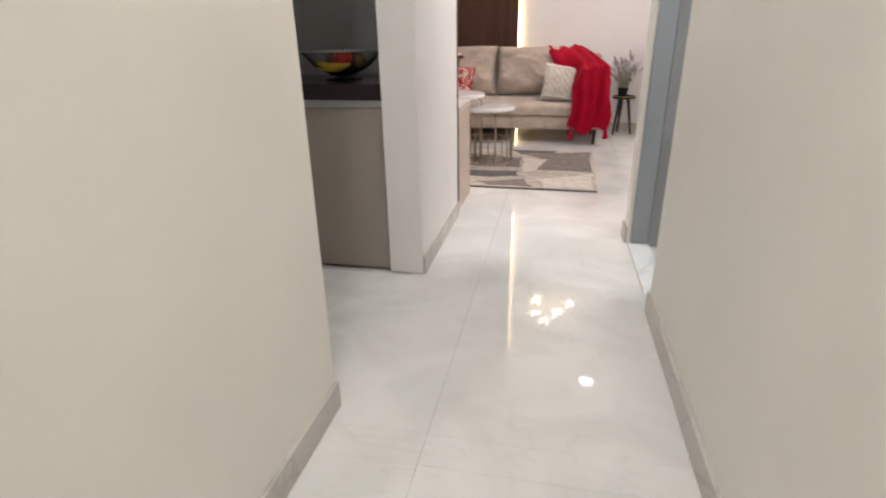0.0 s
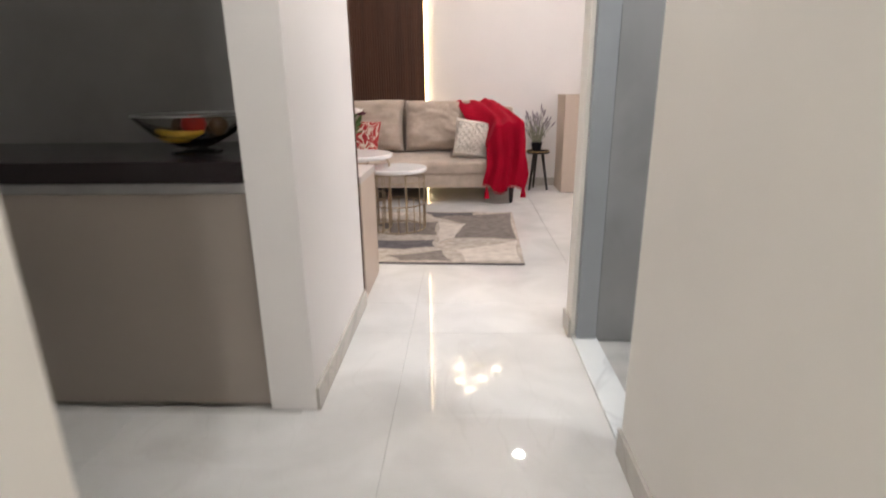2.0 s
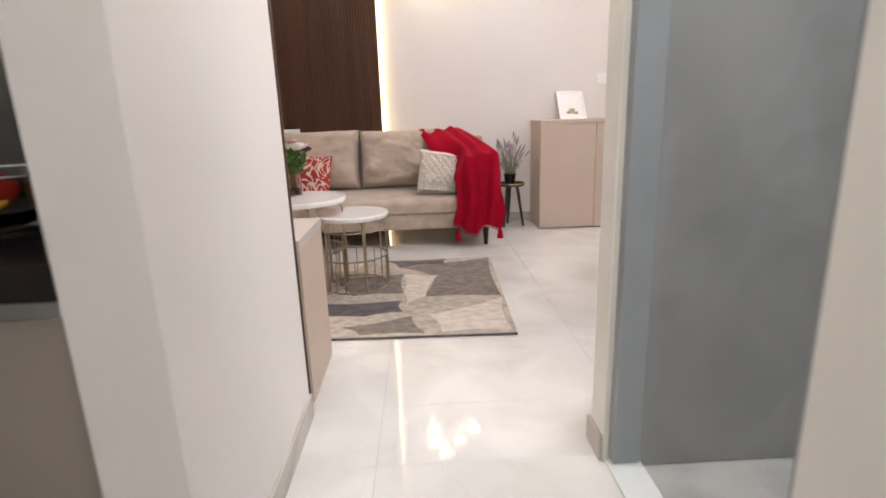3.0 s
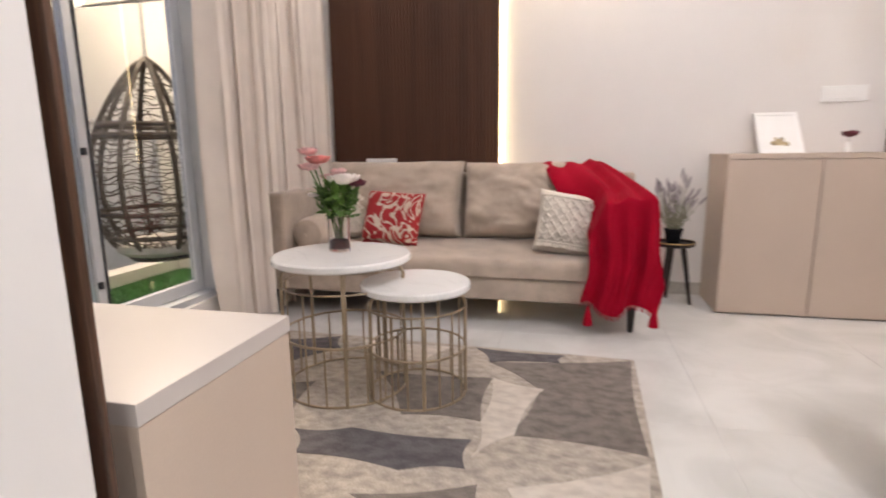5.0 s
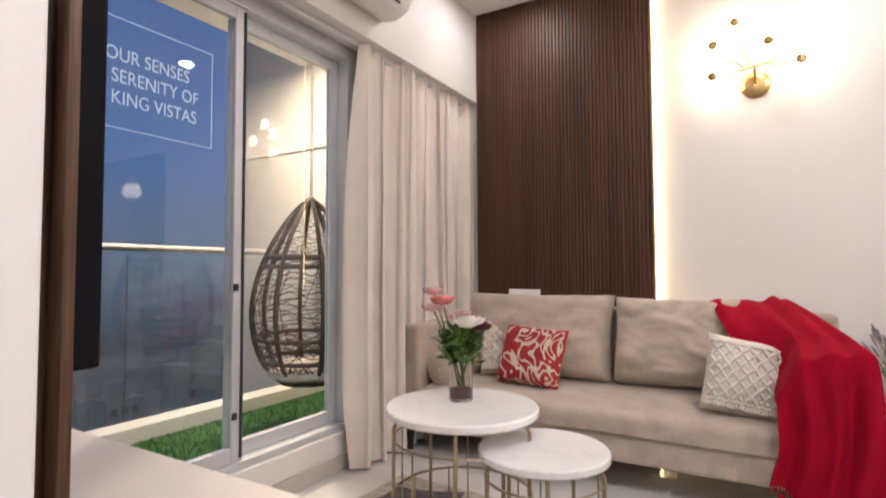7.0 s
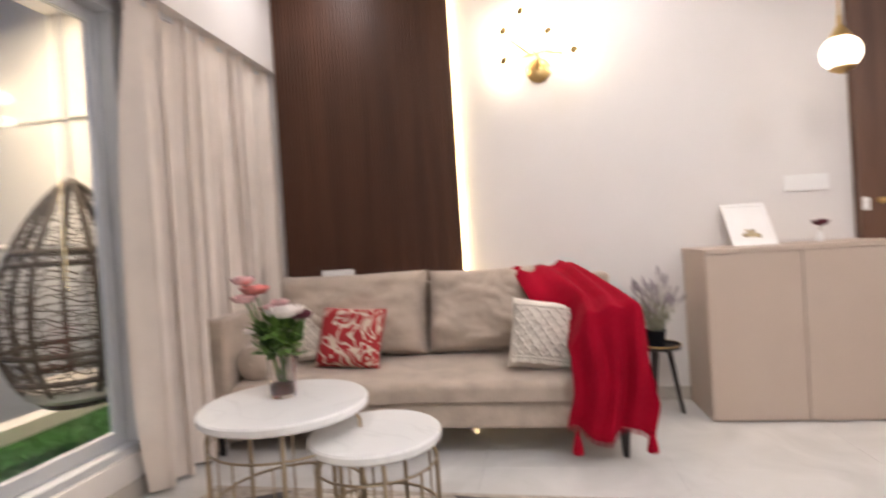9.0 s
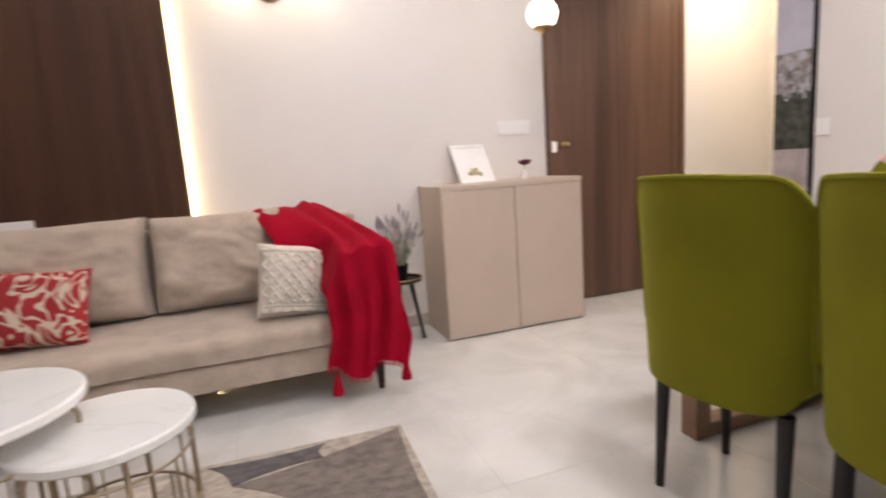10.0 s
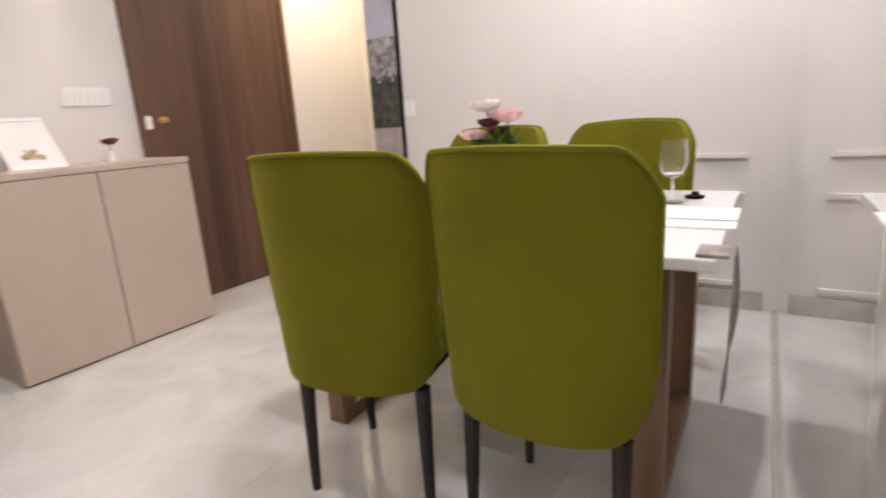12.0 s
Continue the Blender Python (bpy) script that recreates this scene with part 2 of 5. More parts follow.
WHITE_PLASTIC = material("white_plastic", (0.88, 0.875, 0.87), 0.35, vary=0.01)
PAPER = material("white_paper", (0.86, 0.855, 0.85), 0.7, vary=0.02)
RATTAN = material("brown_rattan", (0.085, 0.062, 0.043), 0.6, vary=0.2, scale=30, bump=0.4, bump_scale=120)
TURF = material("green_turf", (0.028, 0.125, 0.020), 0.9, vary=0.25, scale=30, bump=0.8, bump_scale=240)
LEAF = material("fresh_leaf", (0.085, 0.175, 0.030), 0.55, vary=0.3, scale=20)
STEM = material("grey_green_stem", (0.25, 0.25, 0.18), 0.8, vary=0.2, scale=25)
LAVENDER = material("faded_lavender", (0.30, 0.26, 0.29), 0.85, vary=0.25, scale=40)
PINK = material("pink_petal", (0.80, 0.50, 0.50), 0.6, vary=0.15, scale=30)
CORAL = material("coral_petal", (0.78, 0.26, 0.24), 0.6, vary=0.15, scale=30)
WHITE_PETAL = material("white_petal", (0.84, 0.78, 0.74), 0.6, vary=0.06, scale=30)
PLUM = material("plum_petal", (0.10, 0.010, 0.025), 0.6, vary=0.2, scale=30)
SOIL = material("dark_pebbles", (0.07, 0.018, 0.018), 0.5, vary=0.4, scale=60, bump=0.6, bump_scale=90)
FRUIT_RED = material("apple_skin", (0.50, 0.03, 0.02), 0.3, vary=0.2, scale=14)
FRUIT_YELLOW = material("banana_skin", (0.72, 0.44, 0.03), 0.45, vary=0.15, scale=14)
FRUIT_DARK = material("dark_plum_skin", (0.10, 0.05, 0.02), 0.35, vary=0.2, scale=14)
GLASS = glass("clear_glass")
PANE = glass("window_glass", (0.93, 0.96, 1.0))
BULB = glow("lit_globe", (1.0, 0.84, 0.62), 18)
PENDANT_GLOBE = glow("lit_pendant_globe", (1.0, 0.86, 0.68), 4.0)
STRIP = glow("led_strip", (1.0, 0.76, 0.42), 9)
DISC = glow("lit_downlight", (1.0, 0.95, 0.9), 22)
# Border and lettering are no lamps; a faint glow is put into their colour.
BORDER = glow("glowing_pale_border", (0.55, 0.68, 0.85), 0.03)
LETTER = glow("glowing_pale_lettering", (0.55, 0.68, 0.85), 0.085)

WALL_MARBLE.node_tree.nodes["Principled BSDF"].inputs["Coat Weight"].default_value = 1.0
WALL_MARBLE.node_tree.nodes["Principled BSDF"].inputs["Coat Roughness"].default_value = 0.01

# ---- building helpers ----
BASE = {}
SMALL = ("knotted_cord", "fringe", "flower_head", "foliage", "woven_strands", "window_rows", "printed_houses")


def thing(name, place, label, category, group="", kind=""):
    ob = new(name)
    ob.empty_display_size = 0.1
    ob.location = place
    BASE[ob.name] = Vector(place)
    return tagged(ob, label, category, group, kind)


def part(name, bm, mat, parent=None, label="", smooth=False):
    """Links a bmesh, made in the world's metres, as one mesh under its thing or part."""
    me = bpy.data.meshes.new(name)
    bmesh.ops.recalc_face_normals(bm, faces=bm.faces)
    bm.to_mesh(me)
    bm.free()
    me.materials.append(mat)
    if smooth:
        me.polygons.foreach_set("use_smooth", [True] * len(me.polygons))
        me.set_sharp_from_angle(angle=radians(40))
    ob = new(name, me)
    if parent:
        base = BASE[parent.name]
        me.transform(Matrix.Translation(-base))
        ob.parent = parent
        BASE[ob.name] = base
    else:
        BASE[ob.name] = Vector((0, 0, 0))
    if label:
        ob["label"] = label
    if name in SMALL:
        ob["kind"] = "stuff"
    return ob


def box(lo, hi, bevel=0.0, segments=2, bm=None):
    own = bmesh.new()
    lo, hi = Vector(lo), Vector(hi)
    bmesh.ops.create_cube(own, size=1, matrix=Matrix.Translation((lo + hi) / 2) @ Matrix.Diagonal((*(hi - lo), 1)))
    if bevel:
        bmesh.ops.bevel(own, geom=own.edges[:], offset=bevel, segments=segments, affect="EDGES", profile=0.6)
    return merge(bm, own) if bm else own


def merge(bm, other, m=None):
    me = bpy.data.meshes.new("joined")
    if m:
        bmesh.ops.transform(other, matrix=m, verts=other.verts)
    other.to_mesh(me)
    other.free()
    bm.from_mesh(me)
    bpy.data.meshes.remove(me)
    return bm


def lathe(profile, centre=(0, 0, 0), steps=32, bm=None, axis="z", capped=True):
    """Turns (radius, height) pairs about the axis."""
    bm = bm or bmesh.new()
    c = Vector(centre)
    rings = []
    for r, h in profile:
        ring = []
        for i in range(steps):
            a = 2 * math.pi * i / steps
            p = (r * math.cos(a), r * math.sin(a), h)
            if axis == "y":
                p = (p[0], -p[2], p[1])
            ring.append(bm.verts.new(c + Vector(p)))
        rings.append(ring)
    for r0, r1 in zip(rings, rings[1:]):
        for i in range(steps):
            bm.faces.new((r0[i], r0[(i + 1) % steps], r1[(i + 1) % steps], r1[i]))
    for ring, (r, h) in ((rings[0], profile[0]), (rings[-1], profile[-1])):
        if r > 1e-4 and capped:
            bm.faces.new(ring)
    bmesh.ops.remove_doubles(bm, verts=[v for ring in (rings[0], rings[-1]) for v in ring], dist=1e-5)
    return bm


def tube(points, radius, sides=8, closed=False, bm=None):
    """A round bar along points; radius may be a list, one for each point."""
    bm = bm or bmesh.new()
    pts = [Vector(p) for p in points]
    n = len(pts)
    radii = radius if isinstance(radius, (list, tuple)) else [radius] * n
    rings, up = [], Vector((0.13, 0.21, 0.97))
    for i, p in enumerate(pts):
        a = pts[(i - 1) % n] if closed or i else p
        b = pts[(i + 1) % n] if closed or i < n - 1 else p
        d = (b - a).normalized()
        side = d.cross(up)
        if side.length < 1e-3:
            side = d.cross(Vector((1, 0, 0)))
        side.normalize()
        top = side.cross(d)
        up = top
        rings.append([bm.verts.new(p + radii[i] * (side * math.cos(2 * math.pi * k / sides) + top * math.sin(2 * math.pi * k / sides))) for k in range(sides)])
    pairs = list(zip(rings, rings[1:])) + ([(rings[-1], rings[0])] if closed else [])
    for r0, r1 in pairs:
        for k in range(sides):
            bm.faces.new((r0[k], r0[(k + 1) % sides], r1[(k + 1) % sides], r1[k]))
    if not closed:
        bm.faces.new(rings[0])
        bm.faces.new(rings[-1])
    return bm


def sheet(f, nu, nv, thick=0.0):
    """A grid of f(u, v), with a back when thick."""
    bm = bmesh.new()
    g = [[bm.verts.new(f(i / nu, j / nv)) for j in range(nv + 1)] for i in range(nu + 1)]
    for i in range(nu):
        for j in range(nv):
            bm.faces.new((g[i][j], g[i + 1][j], g[i + 1][j + 1], g[i][j + 1]))
    if thick:
        bmesh.ops.recalc_face_normals(bm, faces=bm.faces)
        bm.normal_update()
        far = {v: bm.verts.new(v.co - v.normal * thick) for v in list(bm.verts)}
        rim = [e for e in bm.edges if e.is_boundary]
        for f in list(bm.faces):
            bm.faces.new([far[v] for v in reversed(f.verts)])
        for e in rim:
            a, b = e.verts
            bm.faces.new((a, b, far[b], far[a]))
    return bm


def ball(centre, radius, squash=(1, 1, 1), sub=2, bm=None):
    own = bmesh.new()
    bmesh.ops.create_icosphere(own, subdivisions=sub, radius=radius, matrix=Matrix.Translation(centre) @ Matrix.Diagonal((*squash, 1)))
    return merge(bm, own) if bm else own


def structure(name, bm, mat, label, category, smooth=False):
    return tagged(part(name, bm, mat, smooth=smooth), label, category, kind="structure")
BLACK.node_tree.nodes["Principled BSDF"].inputs["Specular IOR Level"].default_value = 0.15

# ---- structure ----
WALL_Y, DINE_X, WIN_X = 7.26, 3.62, -1.35
structure("ceiling", box((-3.0, -1.5, CEIL), (4.9, 7.5, CEIL + 0.12)), CEILING, "plain white painted ceiling", "ceiling")
structure("wall_corridor_left", box((-0.18, -1.3, 0), (-0.03, 2.13, CEIL), 0.004), CREAM, "cream painted corridor wall ending at the kitchen", "wall")
structure("wall_kitchen_south", box((-2.2, 1.98, 0), (-0.182, 2.128, CEIL)), CREAM, "cream painted kitchen wall", "wall")
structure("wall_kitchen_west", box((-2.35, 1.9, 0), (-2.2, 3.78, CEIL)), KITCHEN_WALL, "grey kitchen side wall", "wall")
structure("wall_corridor_end", box((-0.17, -1.45, 0), (1.09, -1.302, CEIL)), CREAM, "cream painted wall closing the corridor", "wall")
structure("wall_partition", box((-0.155, 3.08, 0), (0.0, 3.976, CEIL), 0.004), PAINT, "white painted partition end between kitchen and living room", "wall")
structure("wall_television", box((-1.5, 3.79, 0), (-0.157, 3.974, CEIL)), PAINT, "white painted wall behind the television", "wall")
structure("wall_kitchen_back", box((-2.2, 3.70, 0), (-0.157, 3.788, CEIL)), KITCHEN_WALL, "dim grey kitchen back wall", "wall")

wr = box((0.945, -1.3, 0), (1.045, 2.885, CEIL), 0.004)
box((0.945, 2.885, 2.12), (1.045, 3.63, CEIL), bm=wr)
box((0.945, 3.63, 0), (1.045, 3.74, CEIL), 0.004, bm=wr)
structure("wall_corridor_right", wr, CREAM, "cream painted corridor wall with the bathroom doorway", "wall")
bath = box((1.047, 3.60, 0), (2.75, 3.738, CEIL))
structure("wall_bath_north", bath, BATH_TILE, "grey marble bathroom wall with soft streaks", "wall")
structure("wall_bath_east", box((2.6, 1.8, 0), (2.75, 3.598, CEIL)), BATH_TILE, "grey marble bathroom wall", "wall")
structure("wall_bath_south", box((1.047, 1.65, 0), (2.75, 1.798, CEIL)), BATH_TILE, "grey marble bathroom wall", "wall")
structure("floor_bath", box((1.045, 1.8, -0.06), (2.6, 3.598, -0.012)), BATH_TILE, "grey marble bathroom floor", "floor")

mw = structure("wall_marble", box((1.06, 3.742, 0), (DINE_X, 3.985, CEIL)), WALL_MARBLE, "wall clad in polished veined marble slabs", "wall")

structure("trim_marble_foot", box((1.07, 3.9855, 0), (DINE_X - 0.014, 4.000, 0.014), 0.002), SKIRT, "thin grey stone strip at the foot of the marble wall", "trim")
ws = box((-1.5, WALL_Y, 0), (2.44, 7.42, CEIL))
box((2.44, WALL_Y, 2.42), (3.64, 7.42, CEIL), bm=ws)
box((3.64, WALL_Y, 0), (4.75, 7.42, CEIL), bm=ws)
structure("wall_sofa", ws, PAINT, "white painted wall behind the sofa", "wall")
structure("wall_behind_door", box((2.3, 7.43, 0), (3.8, 7.5, CEIL)), PAINT, "plain wall closing the place behind the door", "wall")

wd = box((DINE_X, 3.742, 0), (DINE_X + 0.15, 6.43, CEIL), 0.003)
box((DINE_X, 6.43, 2.5), (DINE_X + 0.15, 7.258, CEIL), bm=wd)
structure("wall_dining", wd, PAINT, "white painted dining wall with moulded rails", "wall")
pw = box((4.6, 5.6, 0), (4.75, 7.258, CEIL))
structure("wall_passage", pw, CREAM, "cream passage wall in warm light", "wall")
structure("wall_passage_side", box((3.772, 5.45, 0), (4.75, 5.598, CEIL)), CREAM, "cream passage wall", "wall")
structure("trim_passage", box((4.585, 5.6, 1.915), (4.598, 7.257, 1.95)), CREAM, "thin cream ledge on the passage wall", "trim")

ww = box((-1.5, 6.04, 0), (WIN_X - 0.02, 7.258, 2.33))
structure("wall_window", ww, PAINT, "white painted wall beside the balcony door", "wall")
structure("bulkhead", box((-1.5, 4.0, 2.33), (-1.15, 7.258, CEIL - 0.001), 0.003), PAINT, "white painted bulkhead over the balcony door", "bulkhead")
structure("plinth", box((-1.5, 4.0, 0), (-1.30, 6.038, 0.20), 0.004), PAINT, "low white plinth under the balcony door", "plinth")

# skirting
sk = box((-0.03, -1.29, 0), (-0.018, 2.13, 0.085), 0.002)
structure("baseboard_corridor_left", sk, SKIRT, "grey-beige stone skirting", "baseboard")
structure("baseboard_corridor_right", box((0.933, -1.29, 0), (0.945, 2.885, 0.085), 0.002), SKIRT, "grey-beige stone skirting", "baseboard")
structure("baseboard_door_pier", box((0.933, 3.63, 0), (0.945, 3.752, 0.085), 0.002), SKIRT, "grey-beige stone skirting", "baseboard")
structure("baseboard_partition", box((0.0, 3.082, 0), (0.012, 3.974, 0.085), 0.002), SKIRT, "grey-beige stone skirting", "baseboard")
structure("baseboard_sofa", box((0.115, 7.248, 0), (2.43, 7.26, 0.085), 0.002), SKIRT, "grey-beige stone skirting", "baseboard")
structure("baseboard_dining", box((DINE_X - 0.013, 4.04, 0), (DINE_X, 6.2, 0.10), 0.002), SKIRT, "grey stone skirting", "baseboard")
structure("baseboard_window", box((-1.30, 4.0, 0), (-1.288, 6.038, 0.085), 0.002), SKIRT, "grey-beige stone skirting", "baseboard")

# moulded rails on the dining wall
for my0, my1, mz0, mz1 in ((4.155, 5.9, 0.125, 0.612), (4.155, 5.9, 0.78, 2.5)):
    mo = bmesh.new()
    for lo, hi in (((my0, mz0), (my1, mz0 + 0.025)), ((my0, mz1 - 0.025), (my1, mz1))):
        box((DINE_X - 0.022, lo[0], lo[1]), (DINE_X, hi[0], hi[1]), 0.004, bm=mo)
    structure("trim_wall_frame", mo, PAINT, "white moulded rails on the dining wall", "trim")

# bathroom door frame and sill
df = thing("door_frame", (0.98, 3.24, 0), "blue-grey painted door frame round the bathroom doorway", "door frame", kind="structure")
part("jamb", box((0.962, 3.588, 0.016), (1.043, 3.629, 2.119), 0.003), FRAME_GREY, df)
part("jamb", box((0.962, 2.886, 0.016), (1.043, 2.912, 2.119), 0.003), FRAME_GREY, df)
part("head", box((0.962, 2.9125, 2.075), (1.043, 3.5875, 2.119), 0.003), FRAME_GREY, df)
structure("door_sill", box((0.950, 2.886, -0.02), (1.05, 3.629, 0.015), 0.003), SILL, "pale marble sill in the bathroom doorway", "sill")

# entrance door in the sofa wall
dr = thing("door_1", (3.04, 7.30, 0), "closed walnut veneered door with a brass knob", "door", kind="structure")
leaf = part("leaf", box((2.50, 7.205, 0.006), (3.585, 7.25, 2.37), 0.003), DOOR_WOOD, dr)
fr = box((2.442, 7.20, 0), (2.497, 7.41, 2.418), 0.003)
box((3.588, 7.20, 0), (3.638, 7.41, 2.418), 0.003, bm=fr)
box((2.498, 7.20, 2.373), (3.587, 7.41, 2.418), 0.003, bm=fr)
part("door_case", fr, DOOR_WOOD, dr)
knob = part("knob", lathe([(0.019, 0), (0.019, 0.006), (0.008, 0.009), (0.008, 0.026), (0.016, 0.033), (0.018, 0.042), (0.012, 0.05), (0, 0.052)], (2.555, 7.205, 1.155), 20, axis="y"), BRASS, leaf, "small brass knob", True)
part("latch", box((2.448, 7.180, 1.105), (2.482, 7.1995, 1.18), 0.004), WHITE_PLASTIC, dr, "white surface latch")

# fluted panel with its light strip
fp = thing("fluted_panel", (-0.5, 7.24, 0), "dark brown fluted wood panel on the sofa wall", "wall panel")
part("backing", box((-1.145, 7.2335, 0.0), (0.10, 7.2595, CEIL - 0.002)), PANEL_WOOD, fp)
n_slat = 50
for i in range(n_slat):
    x0 = -1.145 + i * (1.245 / n_slat)
    s = bmesh.new()
    w = 1.245 / n_slat
    prof = [(0.002, 7.2349), (0.0045, 7.2262), (w * 0.3, 7.2215), (w * 0.7, 7.2215), (w - 0.0045, 7.2262), (w - 0.002, 7.2349)]
    lo = [s.verts.new((x0 + a, b, 0.002)) for a, b in prof]
    hi = [s.verts.new((x0 + a, b, CEIL - 0.004)) for a, b in prof]
    for k in range(len(prof) - 1):
        s.faces.new((lo[k], lo[k + 1], hi[k + 1], hi[k]))
    s.faces.new(lo)
    s.faces.new(hi)
    part("slat", s, PANEL_WOOD, fp)
tagged(part("led_strip", box((0.1015, 7.225, 0.006), (0.114, 7.2595, CEIL - 0.01), 0.002), STRIP), "glowing warm light strip along the panel edge", "light strip")
sc_ = thing("socket_plate", (-0.77, 7.2, 0.87), "white socket plate on the brown panel", "socket")
part("plate", box((-0.885, 7.204, 0.80), (-0.65, 7.2155, 0.935), 0.004), WHITE_PLASTIC, sc_)
part("switch", box((-0.845, 7.200, 0.83), (-0.79, 7.2045, 0.90), 0.002), WHITE_PLASTIC, sc_)
part("switch", box((-0.745, 7.200, 0.83), (-0.69, 7.2045, 0.90), 0.002), WHITE_PLASTIC, sc_)


def switch_board(name, x0, x1, z0, z1, count):
    t = thing(name, ((x0 + x1) / 2, WALL_Y, z0), "white switch plate with several rockers on the wall", "light switch")
    part("plate", box((x0, WALL_Y - 0.012, z0), (x1, WALL_Y - 0.0005, z1), 0.003), WHITE_PLASTIC, t)
    w = (x1 - x0 - 0.03) / count
    for k in range(count):
        part("rocker", box((x0 + 0.017 + k * w, WALL_Y - 0.016, z0 + 0.018), (x0 + 0.013 + (k + 1) * w, WALL_Y - 0.0125, z1 - 0.018), 0.002), WHITE_PLASTIC, t)
    return t


switch_board("switch_plate", 2.064, 2.308, 1.247, 1.342, 6)
sp = thing("switch_plate", (DINE_X, 6.19, 1.1), "small white switch plate at the wall's edge", "light switch")
part("plate", box((DINE_X - 0.012, 6.085, 1.09), (DINE_X - 0.0005, 6.165, 1.19), 0.003), WHITE_PLASTIC, sp)
part("rocker", box((DINE_X - 0.016, 6.105, 1.115), (DINE_X - 0.0125, 6.145, 1.165), 0.002), WHITE_PLASTIC, sp)

# downlights; the five added, unseen ones get fixtures too
for dx, dy in DOWNLIGHTS:
    d = thing("downlight", (dx, dy, CEIL - 0.03), "round recessed ceiling downlight with a white rim, lit, from a partly assumed set", "downlight", "ceiling downlights")
    part("rim", lathe([(0.066, 0.0299), (0.085, 0.0299), (0.083, 0.018), (0.066, 0.014), (0.066, 0.0298)], (dx, dy, CEIL - 0.03), 28, capped=False), WHITE_PLASTIC, d, "", True)
    part("diffuser", lathe([(0.0, 0.020), (0.065, 0.020), (0.065, 0.0295), (0.0, 0.0295)], (dx, dy, CEIL - 0.03), 28), DISC, d)

# ---- balcony door, balcony and distance ----
wnd = thing("window_1", (WIN_X, 5.0, 0.2), "white aluminium sliding balcony door with glass panes", "window", kind="structure")
fx0, fx1 = WIN_X - 0.10, WIN_X + 0.03
part("window_sill", box((fx0, 4.0, 0.2005), (fx1, 6.038, 0.235), 0.003), ALU, wnd)
part("head", box((fx0, 4.0, 2.255), (fx1, 6.038, 2.3295), 0.003), ALU, wnd)
part("jamb", box((fx0, 4.001, 0.2355), (fx1, 4.05, 2.2545), 0.003), ALU, wnd)
part("jamb", box((fx0, 5.97, 0.2355), (fx1, 6.038, 2.2545), 0.003), ALU, wnd)


def sash(y0, y1, x, far):
    """One sliding leaf with its stiles, rails, seals and pane."""
    s = part("stile", box((x - 0.018, y0, 0.2358), (x + 0.018, y0 + 0.06, 2.2542), 0.004), ALU, wnd)
    part("stile", box((x - 0.018, y1 - 0.06, 0.2358), (x + 0.018, y1, 2.2542), 0.004), ALU, wnd)
    part("rail", box((x - 0.018, y0 + 0.0605, 0.2358), (x + 0.018, y1 - 0.0605, 0.30), 0.004), ALU, wnd)
    part("rail", box((x - 0.018, y0 + 0.0605, 2.195), (x + 0.018, y1 - 0.0605, 2.2542), 0.004), ALU, wnd)
    part("seal", box((x + 0.0185, far, 0.25), (x + 0.022, far + 0.014, 2.24)), RUBBER, wnd)
    g = part("pane", box((x - 0.003, y0 + 0.061, 0.301), (x + 0.003, y1 - 0.061, 2.194)), PANE, wnd)
    g.visible_shadow = False


sash(4.055, 5.302, WIN_X - 0.005, 5.282)
sash(5.262, 5.968, WIN_X - 0.060, 5.327)
part("handle", box((WIN_X + 0.0135, 5.965, 1.02), (WIN_X + 0.05, 5.985, 1.30), 0.005), STEEL, wnd, "long grey pull handle")
for hz in (0.42, 0.98):
    part("catch", box((WIN_X + 0.0135, 5.242, hz), (WIN_X + 0.03, 5.259, hz + 0.03), 0.002), RUBBER, wnd)

# lettering on the pane
sg = thing("pane_lettering", (WIN_X, 4.9, 1.6), "pale lettering with a thin border on the glass, given a faint glow", "lettering")


def words(text, y_right, z, size):
    cu = bpy.data.curves.new("words", "FONT")
    cu.body, cu.size, cu.align_x, cu.extrude = text, size, "RIGHT", 0.0005
    tmp = new("words_curve", cu)
    me = bpy.data.meshes.new_from_object(tmp)
    bpy.data.objects.remove(tmp)
    me.transform(Matrix.Translation(Vector((WIN_X + 0.001, y_right, z)) - BASE[sg.name]) @ Matrix.Rotation(radians(90), 4, "Z") @ Matrix.Rotation(radians(90), 4, "X") @ Matrix.Diagonal((0.82, 1, 1, 1)))
    me.materials.append(LETTER)
    ob = new("lettering_line", me)
    ob.parent = sg
    return ob


words("YOUR SENSES", 5.028, 1.835, 0.072)
words("SERENITY OF", 5.070, 1.755, 0.072)
words("KING VISTAS", 5.062, 1.675, 0.072)
bd = bmesh.new()
for lo, hi in (((4.40, 1.585), (5.134, 1.589)), ((4.40, 1.99), (5.134, 1.994)), ((5.130, 1.5895), (5.134, 1.9895))):
    box((WIN_X + 0.0004, lo[0], lo[1]), (WIN_X + 0.0016, hi[0], hi[1]), bm=bd)
part("border", bd, BORDER, sg)

structure("floor_balcony", box((-2.85, 3.7, -0.2), (-1.502, 7.3, 0.0)), GROUT, "balcony floor slab", "floor")
turf = bmesh.new()
rng = random.Random(4)
box((-2.66, 3.9, 0.0005), (-1.51, 7.28, 0.018), bm=turf)
tagged(part("turf", turf, TURF), "green artificial turf on the balcony floor", "turf", kind="structure")
blades = []
faces = []
